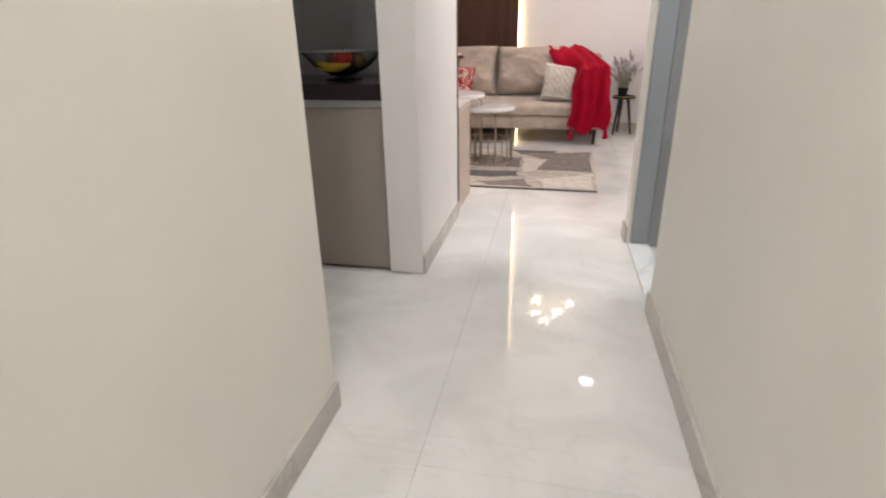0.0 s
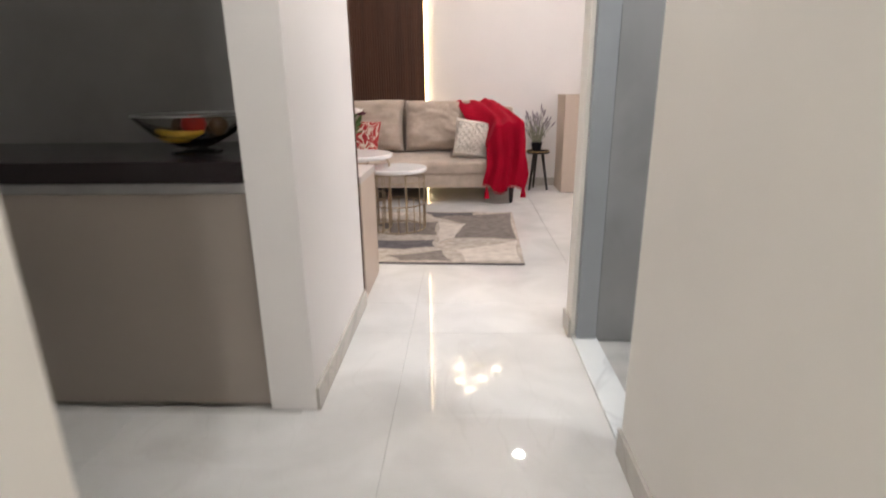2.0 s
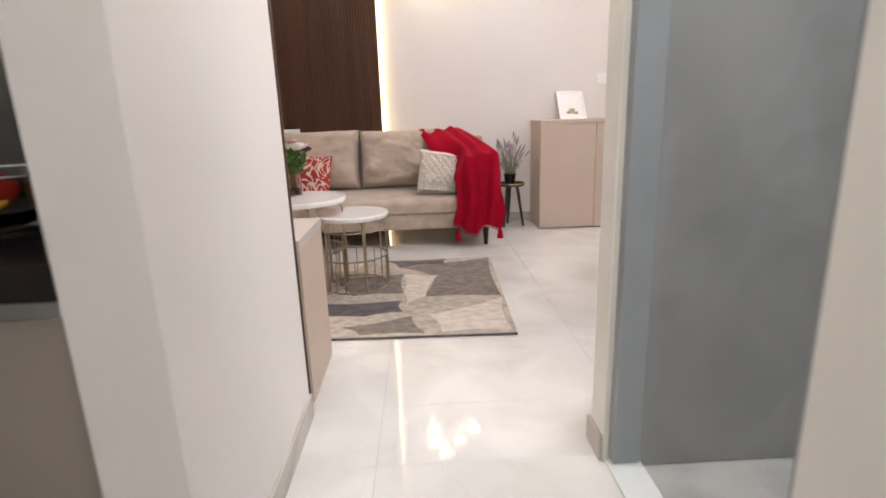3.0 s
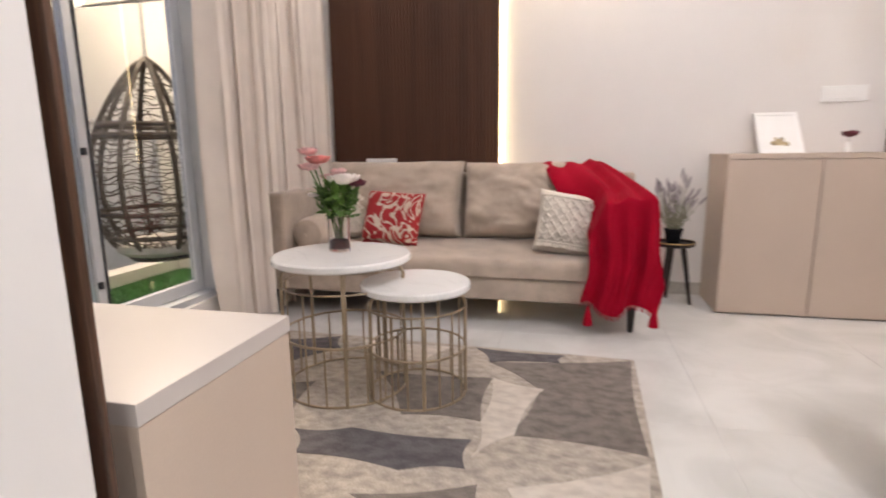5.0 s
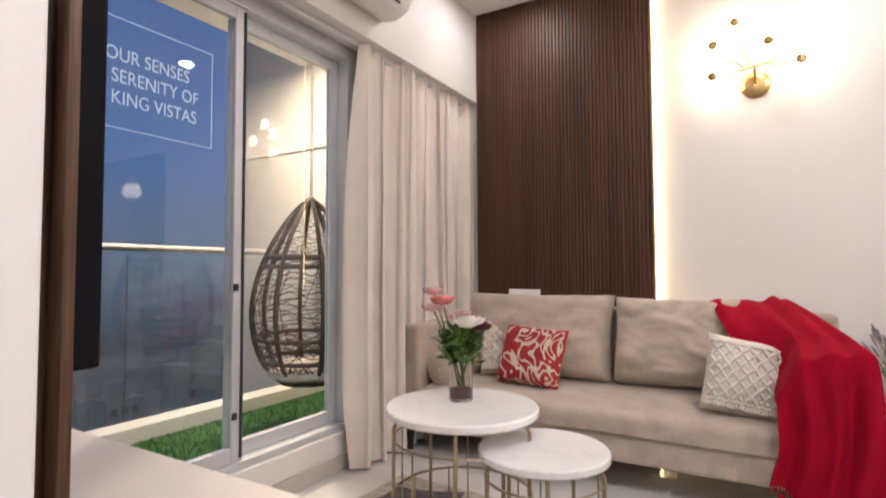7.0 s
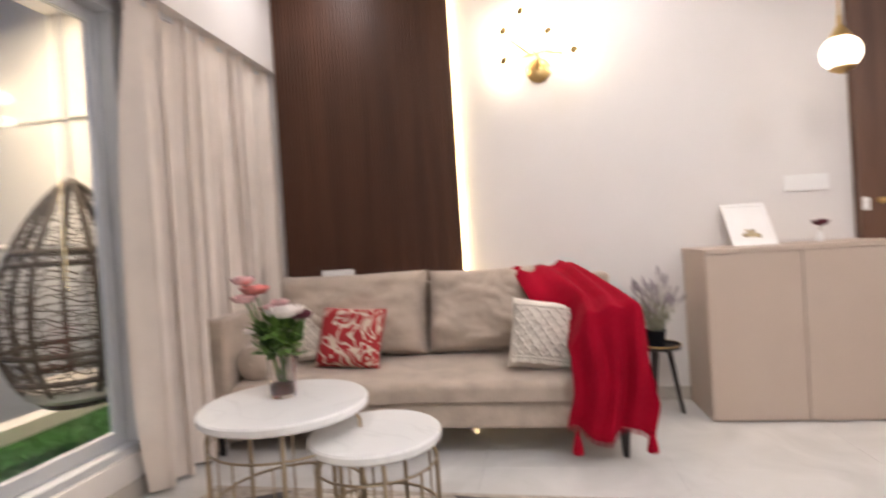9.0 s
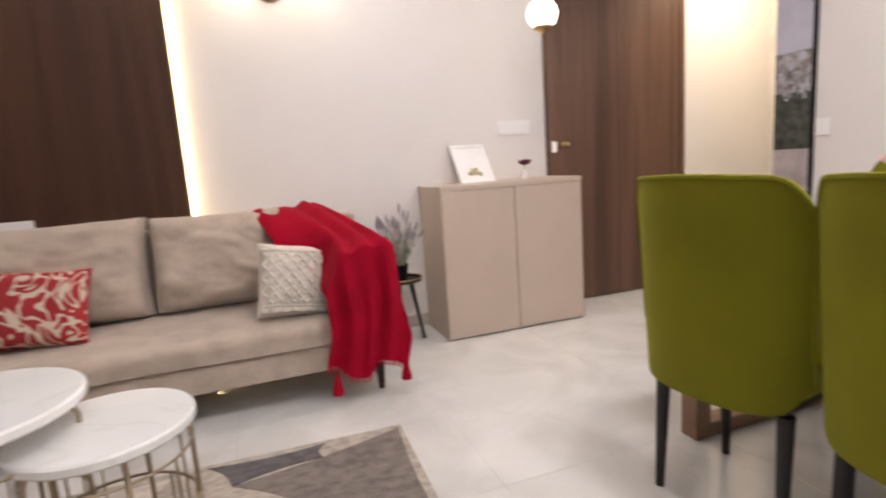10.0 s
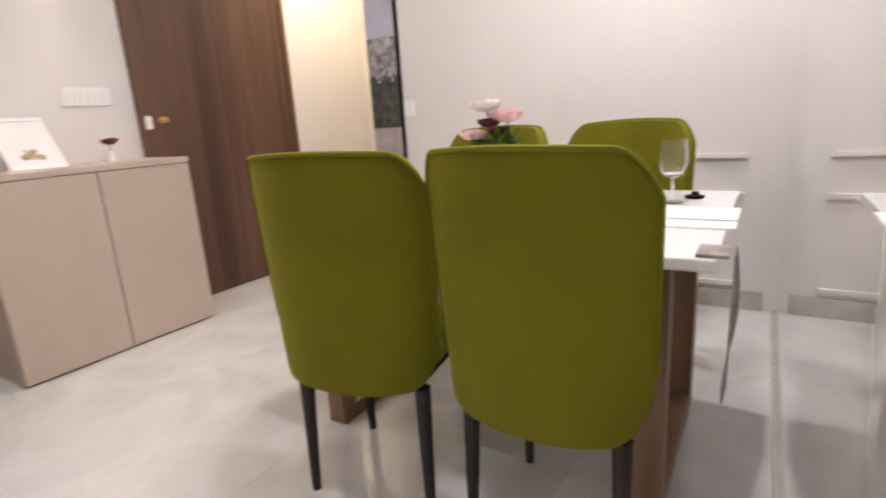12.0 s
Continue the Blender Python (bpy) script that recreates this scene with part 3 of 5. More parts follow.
for k in range(9000):
    bx, by = rng.uniform(-2.64, -1.52), rng.uniform(4.6, 7.26)
    a, hgt = rng.uniform(0, 6.28), rng.uniform(0.018, 0.034)
    dx, dy = 0.003 * math.cos(a), 0.003 * math.sin(a)
    n0 = len(blades)
    blades += [(bx - dx, by - dy, 0.0175), (bx + dx, by + dy, 0.0175), (bx + rng.uniform(-0.012, 0.012), by + rng.uniform(-0.012, 0.012), 0.018 + hgt)]
    faces.append((n0, n0 + 1, n0 + 2))
me = bpy.data.meshes.new("turf_blades")
me.from_pydata(blades, [], faces)
me.materials.append(TURF)
tagged(new("turf_blades", me), "short green artificial grass blades", "turf", kind="stuff")
structure("wall_balcony_end", box((-3.98, 7.29, -0.6), (-1.502, 7.42, 4.8)), CREAM, "cream balcony end wall in warm light", "wall")
structure("trim_balcony", box((-3.95, 7.27, 2.20), (-1.502, 7.289, 2.24), 0.003), CREAM, "cream ledge on the balcony wall", "trim")
structure("wall_balcony_south", box((-2.95, 3.7, -0.2), (-1.502, 3.78, 3.018)), CREAM, "cream balcony wall", "wall")
structure("ceiling_balcony", box((-2.95, 3.7, 3.02), (-1.502, 7.288, 3.14)), CEILING, "cream balcony ceiling", "ceiling")
structure("kerb_balcony", box((-2.85, 3.79, 0.0), (-2.67, 7.28, 0.11), 0.005), CREAM, "low cream kerb along the balcony edge", "kerb")
rl = thing("balcony_railing", (-2.76, 5.5, 0.11), "steel balcony railing with a glass balustrade", "railing")
part("top_rail", tube([(-2.76, 3.79, 1.22), (-2.76, 7.285, 1.22)], 0.024, 12), STEEL, rl, "", True)
for py in (3.9, 7.24):
    part("post", box((-2.772, py - 0.012, 0.1105), (-2.748, py + 0.012, 1.20), 0.003), STEEL, rl)
for p0, p1 in ((3.92, 5.55), (5.56, 7.22)):
    g = part("pane", box((-2.764, p0, 0.15), (-2.756, p1, 1.17)), PANE, rl)
    g.visible_shadow = False


def dusk(name):
    """Dusk: deep blue above, pale haze, dark land below."""
    m = bpy.data.materials.new(name)
    m.use_nodes = True
    n, l = m.node_tree.nodes, m.node_tree.links
    b = n["Principled BSDF"]
    b.inputs["Base Color"].default_value = (0, 0, 0, 1)
    b.inputs["Roughness"].default_value = 1
    geo = n.new("ShaderNodeNewGeometry")
    sep = n.new("ShaderNodeSeparateXYZ")
    l.new(geo.outputs["Position"], sep.inputs[0])
    mr = n.new("ShaderNodeMapRange")
    mr.inputs["From Min"].default_value, mr.inputs["From Max"].default_value = -30, 60
    l.new(sep.outputs["Z"], mr.inputs["Value"])
    no = n.new("ShaderNodeTexNoise")
    no.inputs["Scale"].default_value, no.inputs["Detail"].default_value = 0.05, 5
    l.new(geo.outputs["Position"], no.inputs["Vector"])
    ad = n.new("ShaderNodeMath")
    ad.operation = "MULTIPLY_ADD"
    ad.inputs[1].default_value = 0.10
    l.new(no.outputs["Fac"], ad.inputs[0])
    l.new(mr.outputs[0], ad.inputs[2])
    cr = n.new("ShaderNodeValToRGB")
    e = cr.color_ramp.elements
    e[0].position, e[0].color = 0.30, (0.06, 0.068, 0.078, 1)
    e[1].position, e[1].color = 1.0, (0.025, 0.085, 0.26, 1)
    mid = cr.color_ramp.elements.new(0.42)
    mid.color = (0.12, 0.165, 0.24, 1)
    mid = cr.color_ramp.elements.new(0.58)
    mid.color = (0.085, 0.165, 0.36, 1)
    l.new(ad.outputs[0], cr.inputs[0])
    l.new(cr.outputs[0], b.inputs["Emission Color"])
    b.inputs["Emission Strength"].default_value = 1.0
    return m


DUSK = dusk("dusk_sky")
bp = bmesh.new()
for k in range(24):
    a0, a1 = radians(90 + k * 7.5), radians(90 + (k + 1) * 7.5)
    q = [bp.verts.new((70 * math.cos(a) - 2, 70 * math.sin(a) + 5, z)) for a, z in ((a0, -40), (a1, -40), (a1, 80), (a0, 80))]
    bp.faces.new(q)
tagged(part("backdrop", bp, DUSK), "blue evening sky over a hazy city", "sky", kind="structure")
LAND = material("dark_evening_land", (0.055, 0.065, 0.055), 0.9, vary=0.5, scale=0.25)
TOWER = material("tower_wall_haze_glow", (0.13, 0.15, 0.18), 0.8, vary=0.1, scale=0.3)
TOWER_GLASS = material("tower_window_haze_glow", (0.04, 0.05, 0.07), 0.3, vary=0.1)
# Evening haze is put into both tower materials as a faint glow.
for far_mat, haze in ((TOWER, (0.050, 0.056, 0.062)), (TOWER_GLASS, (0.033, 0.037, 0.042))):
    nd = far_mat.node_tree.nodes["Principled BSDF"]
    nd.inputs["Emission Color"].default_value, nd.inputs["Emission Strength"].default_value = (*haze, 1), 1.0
structure("ground", box((-72, -65, -31), (-3.2, 75, -30)), LAND, "dark evening ground with trees far below", "ground")
rng = random.Random(11)
for k in range(16):
    a = radians(rng.uniform(118, 172))
    d = rng.uniform(52, 62)
    cx, cy = -2 + d * math.cos(a), 5 + d * math.sin(a)
    w, hgt = rng.uniform(1.6, 3.4), rng.uniform(14, 29)
    tw = thing("apartment_tower", (cx, cy, -30), "far apartment tower, evening haze put in as a faint glow", "building", "far towers")
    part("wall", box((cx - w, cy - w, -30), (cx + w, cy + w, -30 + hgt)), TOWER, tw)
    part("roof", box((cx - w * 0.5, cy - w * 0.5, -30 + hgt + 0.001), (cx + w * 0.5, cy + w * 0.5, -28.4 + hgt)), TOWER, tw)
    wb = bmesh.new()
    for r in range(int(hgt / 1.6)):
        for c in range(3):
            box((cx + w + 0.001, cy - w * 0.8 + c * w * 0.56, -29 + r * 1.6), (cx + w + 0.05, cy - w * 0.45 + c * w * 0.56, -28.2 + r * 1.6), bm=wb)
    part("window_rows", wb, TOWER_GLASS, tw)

# ---- living room ----


def cushion(w, h, d, seg=18, puff=0.55, crumple=0.012, seed=0.0):
    """A stuffed cushion standing in the xz plane, its foot at z = 0, its face towards -y."""
    bm = bmesh.new()
    rows = {}
    for side in (-1, 1):
        for i in range(seg + 1):
            for j in range(seg + 1):
                u, v = i / seg * 2 - 1, j / seg * 2 - 1
                edge = max(0.0, (1 - u ** 4)) ** puff * max(0.0, (1 - v ** 4)) ** puff
                rim = i in (0, seg) or j in (0, seg)
                if rim and side == 1:
                    rows[side, i, j] = rows[-1, i, j]
                    continue
                pinch = 1 - 0.045 * (1 - abs(u) ** 2) * abs(v) - 0.0 * u
                pinch_z = 1 - 0.045 * (1 - abs(v) ** 2) * abs(u)
                p = Vector((u * w / 2 * pinch_z, side * (0.012 + edge * d / 2) if not rim else 0, h / 2 + v * h / 2 * pinch))
                p.y += crumple * edge * (2 * noise.noise((p.x * 4 + p.z * 3 + seed, side * 3 + seed, p.z * 11 - p.x * 2)) - 1.6 * abs(noise.noise((p.x * 7 - p.z * 5 + seed, seed, p.z * 16 + p.x * 5))))
                rows[side, i, j] = bm.verts.new(p)
    for side in (-1, 1):
        for i in range(seg):
            for j in range(seg):
                q = [rows[side, i, j], rows[side, i + 1, j], rows[side, i + 1, j + 1], rows[side, i, j + 1]]
                bm.faces.new(q if side < 0 else q[::-1])
    return bm


def piping(w, h, r, y=0.0):
    pts = []
    for k in range(64):
        s = k / 64 * 4
        side, f = int(s), (s - int(s)) * 2 - 1
        b = 0.045 * (1 - f * f)
        u, v = ((f, -1 + b), (1 - b, f), (-f, 1 - b), (-1 + b, -f))[side]
        pts.append((u * w / 2, y, h / 2 + v * h / 2))
    return tube(pts, r, 6, True)


def placed(bm, m):
    bmesh.ops.transform(bm, matrix=m, verts=bm.verts)
    return bm


def rumpled(lo, hi, bevel, amount, seed, cuts=14):
    """An upholstered block with soft edges and a lightly uneven face."""
    bm = bmesh.new()
    lo, hi = Vector(lo), Vector(hi)
    box(lo, hi, bevel, 4, bm=bm)
    long_edges = [e for e in bm.edges if e.calc_length() > 0.25]
    bmesh.ops.subdivide_edges(bm, edges=long_edges, cuts=cuts, use_grid_fill=True)
    for v in bm.verts:
        v.co += amount * Vector((noise.noise(v.co * 5 + Vector((seed, 0, 0))), noise.noise(v.co * 5 + Vector((0, seed, 0))), noise.noise(v.co * 5 + Vector((0, 0, seed)))))
    return bm


sofa = thing("sofa", (-0.12, 6.8, 0), "beige velvet three-seat sofa on short dark legs", "sofa")
part("base", rumpled((-1.20, 6.345, 0.148), (0.965, 6.995, 0.287), 0.02, 0.003, 1), SOFA, sofa, "", True)
seat = rumpled((-1.085, 6.325, 0.289), (0.85, 6.98, 0.43), 0.045, 0.006, 3)
for v in seat.verts:
    if v.co.z > 0.33:
        v.co.z -= 0.05 * max(0.0, (6.98 - v.co.y) / 0.65) ** 1.5
part("seat_cushion", seat, SOFA, sofa, "", True)
part("arm", rumpled((-1.235, 6.33, 0.145), (-1.09, 7.19, 0.745), 0.03, 0.004, 5), SOFA, sofa, "", True)
part("arm", rumpled((0.855, 6.33, 0.145), (0.972, 7.19, 0.71), 0.03, 0.004, 6), SOFA, sofa, "", True)
part("back_frame", rumpled((-1.09, 7.0, 0.18), (0.99, 7.19, 0.835), 0.03, 0.003, 7), SOFA, sofa, "", True)
for i, (cx, w, h, tilt) in enumerate(((-0.565, 0.955, 0.51, -13), (0.245, 0.66, 0.50, -14), (0.64, 0.38, 0.42, -14))):
    m = pose(cx, 6.83 + 0.015 * i, 0.418, tilt, 0, 0)
    part("back_cushion", placed(cushion(w, h, 0.31, 34, 0.38, 0.015, i * 4.1), m), SOFA, sofa, "", True)
    part("piping", placed(piping(w, h, 0.0045), m), SOFA, sofa, "", True)
for lx, ly in ((0.93, 6.38), (0.93, 6.94), (-1.17, 6.38), (-1.17, 6.94)):
    part("leg", lathe([(0.015, 0), (0.026, 0.148)], (lx, ly, 0), 14), DARK_LEG, sofa, "short dark tapered wooden leg", True)

bo = thing("bolster", (-1.0, 6.62, 0.43), "round beige velvet bolster at the sofa arm", "bolster")
bb = lathe([(0, 0), (0.07, 0.004), (0.095, 0.02), (0.102, 0.06), (0.103, 0.42), (0.095, 0.46), (0.07, 0.478), (0, 0.482)], (0, 0, 0), 28, axis="y")
part("roll", placed(bb, pose(-0.985, 6.88, 0.505, 3, 0, 0)), SOFA, bo, "", True)
part("button", ball((-0.985, 6.397, 0.48), 0.012, (1, 0.5, 1), 2), SOFA, bo, "", True)

red = thing("ikat_cushion", (-0.42, 6.62, 0.43), "square cushion with crimson and cream swirls on the sofa", "cushion")
part("cover", placed(cushion(0.39, 0.35, 0.14, 18, 0.5, 0.008, 2.2), pose(-0.515, 6.585, 0.405, -22, 3, -6)), IKAT, red, "", True)


def macrame(name, cx, cy, cz, w, h, rx, ry, rz, label):
    t = thing(name, (cx, cy, cz), label, "cushion", "macrame cushions")
    m = pose(cx, cy, cz, rx, ry, rz)
    part("cover", placed(cushion(w, h, 0.13, 16, 0.5, 0.006, cx), m), KNIT, t, "", True)

    def on_face(u, v):
        e = max(0.0, 1 - u ** 4) ** 0.5 * max(0.0, 1 - v ** 4) ** 0.5
        return Vector((u * w / 2 * (1 - 0.045 * (1 - v * v) * abs(u)), -(0.013 + e * 0.065), h / 2 + v * h / 2 * (1 - 0.045 * (1 - u * u) * abs(v))))

    cords = bmesh.new()
    for k in range(-7, 8):
        for sgn in (-1, 1):
            pts = []
            for s in range(41):
                u = -0.94 + 1.88 * s / 40
                v = sgn * u * 1.15 + k * 0.36
                if -0.70 < v < 0.72:
                    q = on_face(u, v)
                    q.y -= 0.007 + 0.004 * math.sin(s * 1.4 + (sgn > 0) * 1.6)
                    pts.append(q)
            if len(pts) > 3:
                tube(pts, 0.0078, 6, bm=cords)
    for v in (-0.74, 0.76):
        tube([on_face(-0.95 + 1.9 * s / 30, v + 0.02 * math.sin(s * 2.1)) - Vector((0, 0.004, 0)) for s in range(31)], 0.008, 6, bm=cords)
    part("knotted_cord", placed(cords, m), KNIT, t, "knotted cream cotton cords in diamonds", True)
    fr = bmesh.new()
    rg = random.Random(3)
    for s in range(46):
        u = -0.93 + 1.86 * s / 45
        a = on_face(u, -0.75) - Vector((0, 0.004, 0))
        b = a + Vector((rg.uniform(-0.008, 0.008), -0.006, -0.026 * rg.uniform(0.7, 1.1)))
        tube([a, b], 0.004, 4, bm=fr)
    part("fringe", placed(fr, m), KNIT, t, "short cream cotton fringe")
    return t


macrame("macrame_cushion", 0.555, 6.50, 0.392, 0.34, 0.365, -18, 9, 6, "cream macrame cushion with knotted diamonds on the sofa")
macrame("macrame_cushion", -0.68, 6.74, 0.425, 0.36, 0.36, -18, 0, 20, "cream macrame cushion half hidden behind the red one")


def throw(u, v):
    """u: from the seat side over the arm to the outer side; v: from the sofa's back, along the arm, and down its front."""
    wob = noise.noise((u * 2.2, v * 2.5, 0.5))
    s = min(1.0, v / 0.5)
    spread = max(0.0, 1 - s * 1.25) ** 0.9
    top = 0.885 - 0.185 * s ** 1.15
    edge_x = 0.775 + 0.245 * s
    inner_x = 0.42 + 0.27 * min(1.0, s / 0.6)
    inner_z = 0.885 - 0.395 * min(1.0, s / 0.5)
    forward = 0.0
    x0 = 0.845 - 0.20 * spread
    if u < 0.45:
        f = u / 0.45
        x = inner_x + (x0 - inner_x) * f
        z = inner_z + (top - inner_z) * math.sin(f * math.pi / 2) ** 0.8
        forward = 0.285 * (1 - f) ** 0.5 * max(0.0, 1 - (s / 0.75) ** 2)
    elif u < 0.8:
        f = (u - 0.45) / 0.35
        x = x0 + (edge_x - x0) * f
        z = top + 0.012 * math.sin(f * 3.14)
    else:
        f = (u - 0.8) / 0.2
        x = edge_x + 0.012 * math.sin(f * 3)
        z = top - f * (0.12 + 0.14 * s)
    y = 7.13 - s * 0.845 - forward
    ripple = 0.85 * math.sin(u * 25 + 2.2 * wob + v * 1.2) + 0.55 * math.sin(u * 12 - v * 3.5 + 1.5 * wob)
    lift = 0.017 * (1.5 + ripple) * (0.6 + 0.4 * s)
    if v <= 0.5:
        return Vector((x, y + 0.01 * wob, z + lift))
    d = (v - 0.5) / 0.5
    foot_x = 0.675 + 0.375 * u + 0.02 * math.sin(d * 4)
    bottom = 0.145 + 0.03 * math.sin(u * 9.5 + 1) + 0.05 * abs(u - 0.5)
    ease = min(1.0, d * 2.0)
    return Vector((x + (foot_x - x) * ease + 0.012 * wob, 6.285 - 0.022 * ease - 0.018 * (1 + ripple) * min(1, d * 3 + 0.15), z + lift * (1 - ease) + (bottom - z) * d))


th = thing("throw", (0.83, 6.5, 0.15), "crimson knitted throw draped over the sofa arm", "throw")
part("cloth", sheet(throw, 64, 70, 0.006), THROW, th, "", True)
for tx, tz in ((0.70, 0.165), (1.025, 0.175)):
    ta = part("tassel", lathe([(0.005, 0.0), (0.012, -0.012), (0.008, -0.022), (0.014, -0.03), (0.026, -0.10), (0.024, -0.106), (0, -0.10)], (tx, 6.235, tz + 0.012), 14), THROW, th, "crimson yarn tassel", True)
fr = bmesh.new()
for k in range(36):
    u = k / 35
    p = throw(u, 1.0)
    tube([p, p + Vector((0.004 * math.sin(k * 2.3), -0.002, -0.022))], 0.003, 4, bm=fr)
part("fringe", fr, THROW, th)


def nest_table(name, cx, cy, r, h, bars, label):
    t = thing(name, (cx, cy, 0), label, "coffee table", "nesting tables")
    part("tabletop", lathe([(0, h - 0.03), (r - 0.006, h - 0.03), (r, h - 0.024), (r, h - 0.006), (r - 0.006, h), (0, h)], (cx, cy, 0), 64), TOP_MARBLE, t, "white marble top", True)
    q = r * 0.90
    for z in (0.016, h * 0.44):
        part("hoop", tube([(cx + q * math.cos(a), cy + q * math.sin(a), z) for a in [2 * math.pi * k / 48 for k in range(48)]], 0.005, 6, True), GOLD_WIRE, t, "", True)
    for k in range(bars):
        a = 2 * math.pi * (k + 0.3) / bars
        x, y = cx + q * math.cos(a), cy + q * math.sin(a)
        if k % 4 == 0:
            part("bar", tube([(x, y, 0.012), (x, y, h - 0.075), (x - 0.012 * math.cos(a), y - 0.012 * math.sin(a), h - 0.05), (cx + (q - 0.06) * math.cos(a), cy + (q - 0.06) * math.sin(a), h - 0.034)], 0.007, 6), GOLD_WIRE, t, "", True)
        else:
            part("bar", tube([(x, y, 0.012), (x, y, h * (0.44 if k % 2 else 0.80))], 0.0035, 5), GOLD_WIRE, t, "", True)
    part("hoop", tube([(cx + q * math.cos(a), cy + q * math.sin(a), h * 0.80) for a in [2 * math.pi * k / 48 for k in range(48)]], 0.004, 6, True), GOLD_WIRE, t, "", True)
    return t


nest_table("coffee_table", -0.313, 5.45, 0.281, 0.572, 20, "taller round nesting table, white marble top on brass wire")
nest_table("coffee_table", 0.003, 5.438, 0.219, 0.472, 20, "smaller round nesting table, white marble top on brass wire")

# rug
RUG_A = material("rug_beige", (0.42, 0.37, 0.32), 0.95, vary=0.12, scale=16, bump=1.0, bump_scale=130, tint=(0.29, 0.255, 0.22), fine=0.15, stretch=(1.2, 1.8, 1))
RUG_B = material("rug_grey_brown", (0.185, 0.16, 0.143), 0.95, vary=0.16, scale=14, bump=1.0, bump_scale=130, tint=(0.125, 0.107, 0.096), fine=0.18, stretch=(1.2, 1.8, 1))
RUG_C = material("rug_dark_grey", (0.112, 0.102, 0.107), 0.95, vary=0.2, scale=14, bump=1.0, bump_scale=130, tint=(0.075, 0.068, 0.072), fine=0.18, stretch=(1.2, 1.8, 1))
RUG_D = material("rug_ivory", (0.55, 0.50, 0.445), 0.95, vary=0.10, scale=14, bump=1.0, bump_scale=130, tint=(0.46, 0.41, 0.365), stretch=(1.2, 1.8, 1))
rug = thing("rug", (-0.05, 5.25, 0), "grey and beige pile rug with leaf-like patches under the tables", "rug")
rb = bmesh.new()
vs = [rb.verts.new(p) for p in ((-1.03, 4.65, 0.001), (0.860, 4.586, 0.001), (0.905, 5.945, 0.001), (-0.97, 6.01, 0.001))]
f = rb.faces.new(vs)
ex = bmesh.ops.extrude_face_region(rb, geom=[f])
for g in ex["geom"]:
    if isinstance(g, bmesh.types.BMVert):
        g.co.z = 0.011
part("base", rb, RUG_A, rug)
part("binding", tube([(-1.03, 4.647, 0.007), (0.860, 4.583, 0.007)], 0.006, 6), RUG_C, rug, "dark grey bound edge")


def patch(points, mat, lift):
    bm = bmesh.new()
    pts = []
    n = len(points)
    for k in range(n):
        a, b = Vector((*points[k], 0)), Vector((*points[(k + 1) % n], 0))
        for s in range(6):
            p = a.lerp(b, s / 6)
            d = (b - a).cross(Vector((0, 0, 1))).normalized()
            pts.append(p + d * 0.018 * math.sin(math.pi * s / 6) + Vector((0, 0, 0.011 + lift)))
    up = [bm.verts.new(p) for p in pts]
    dn = [bm.verts.new((p.x, p.y, 0.0105)) for p in pts]
    bm.faces.new(up)
    for k in range(len(up)):
        bm.faces.new((up[k], up[(k + 1) % len(up)], dn[(k + 1) % len(up)], dn[k]))
    part("patch", bm, mat, rug)


patch([(0.25, 5.78), (0.89, 5.92), (0.862, 5.12), (0.41, 5.155), (0.49, 5.54)], RUG_B, 0.002)
patch([(0.16, 5.945), (0.59, 5.93), (0.57, 5.83), (0.25, 5.78)], RUG_C, 0.003)
patch([(0.29, 5.61), (0.51, 5.54), (0.43, 5.16), (0.31, 4.99), (0.30, 5.23)], RUG_D, 0.0025)
patch([(-0.22, 5.58), (0.29, 5.61), (0.30, 5.23), (0.0, 5.22)], RUG_B, 0.002)
patch([(-0.34, 5.04), (-0.14, 5.09), (0.29, 5.10), (0.30, 4.93), (0.10, 4.88), (-0.26, 4.90)], RUG_C, 0.002)
patch([(0.0, 4.74), (0.35, 4.86), (0.42, 4.63), (0.1, 4.64)], RUG_B, 0.002)
patch([(0.44, 4.86), (0.86, 5.08), (0.84, 4.62), (0.50, 4.63)], RUG_D, 0.002)
patch([(-0.93, 5.62), (-0.90, 5.86), (-0.58, 5.97), (-0.50, 5.80), (-0.70, 5.55)], RUG_C, 0.002)
patch([(-0.9, 5.30), (-0.45, 5.42), (-0.40, 5.12), (-0.8, 5.0)], RUG_B, 0.002)
patch([(-0.44, 5.95), (0.05, 5.94), (-0.05, 5.72), (-0.36, 5.70)], RUG_D, 0.002)
patch([(-0.9, 4.9), (-0.5, 4.95), (-0.45, 4.68), (-0.95, 4.70)], RUG_D, 0.002)


def petals(centre, r, mat, name, parent, seed, count=24):
    """A full blossom of many cupped petals."""
    bm = bmesh.new()
    rg = random.Random(seed)
    c = Vector(centre)
    for k in range(count):
        ring = k / count
        size = r * (0.95 - 0.35 * ring) * rg.uniform(0.9, 1.1)
        own = bmesh.new()
        bmesh.ops.create_uvsphere(own, u_segments=8, v_segments=6, radius=1)
        for vv in own.verts:
            a, t = vv.co.x, vv.co.z
            vv.co = Vector((a * size * 0.52, vv.co.y * size * 0.07 - 0.34 * size * (t * t * 0.6 + a * a * 0.5), (t + 1) * size * 0.5))
        tilt = 1.12 * (1 - ring) ** 0.8
        m = Matrix.Translation(c) @ Matrix.Rotation(k * 2.4, 4, "Z") @ Matrix.Translation((0, r * 0.22 * (1 - ring * 0.6), 0)) @ Matrix.Rotation(-tilt, 4, "X")
        merge(bm, own, m)
    return part(name, bm, mat, parent, "", True)


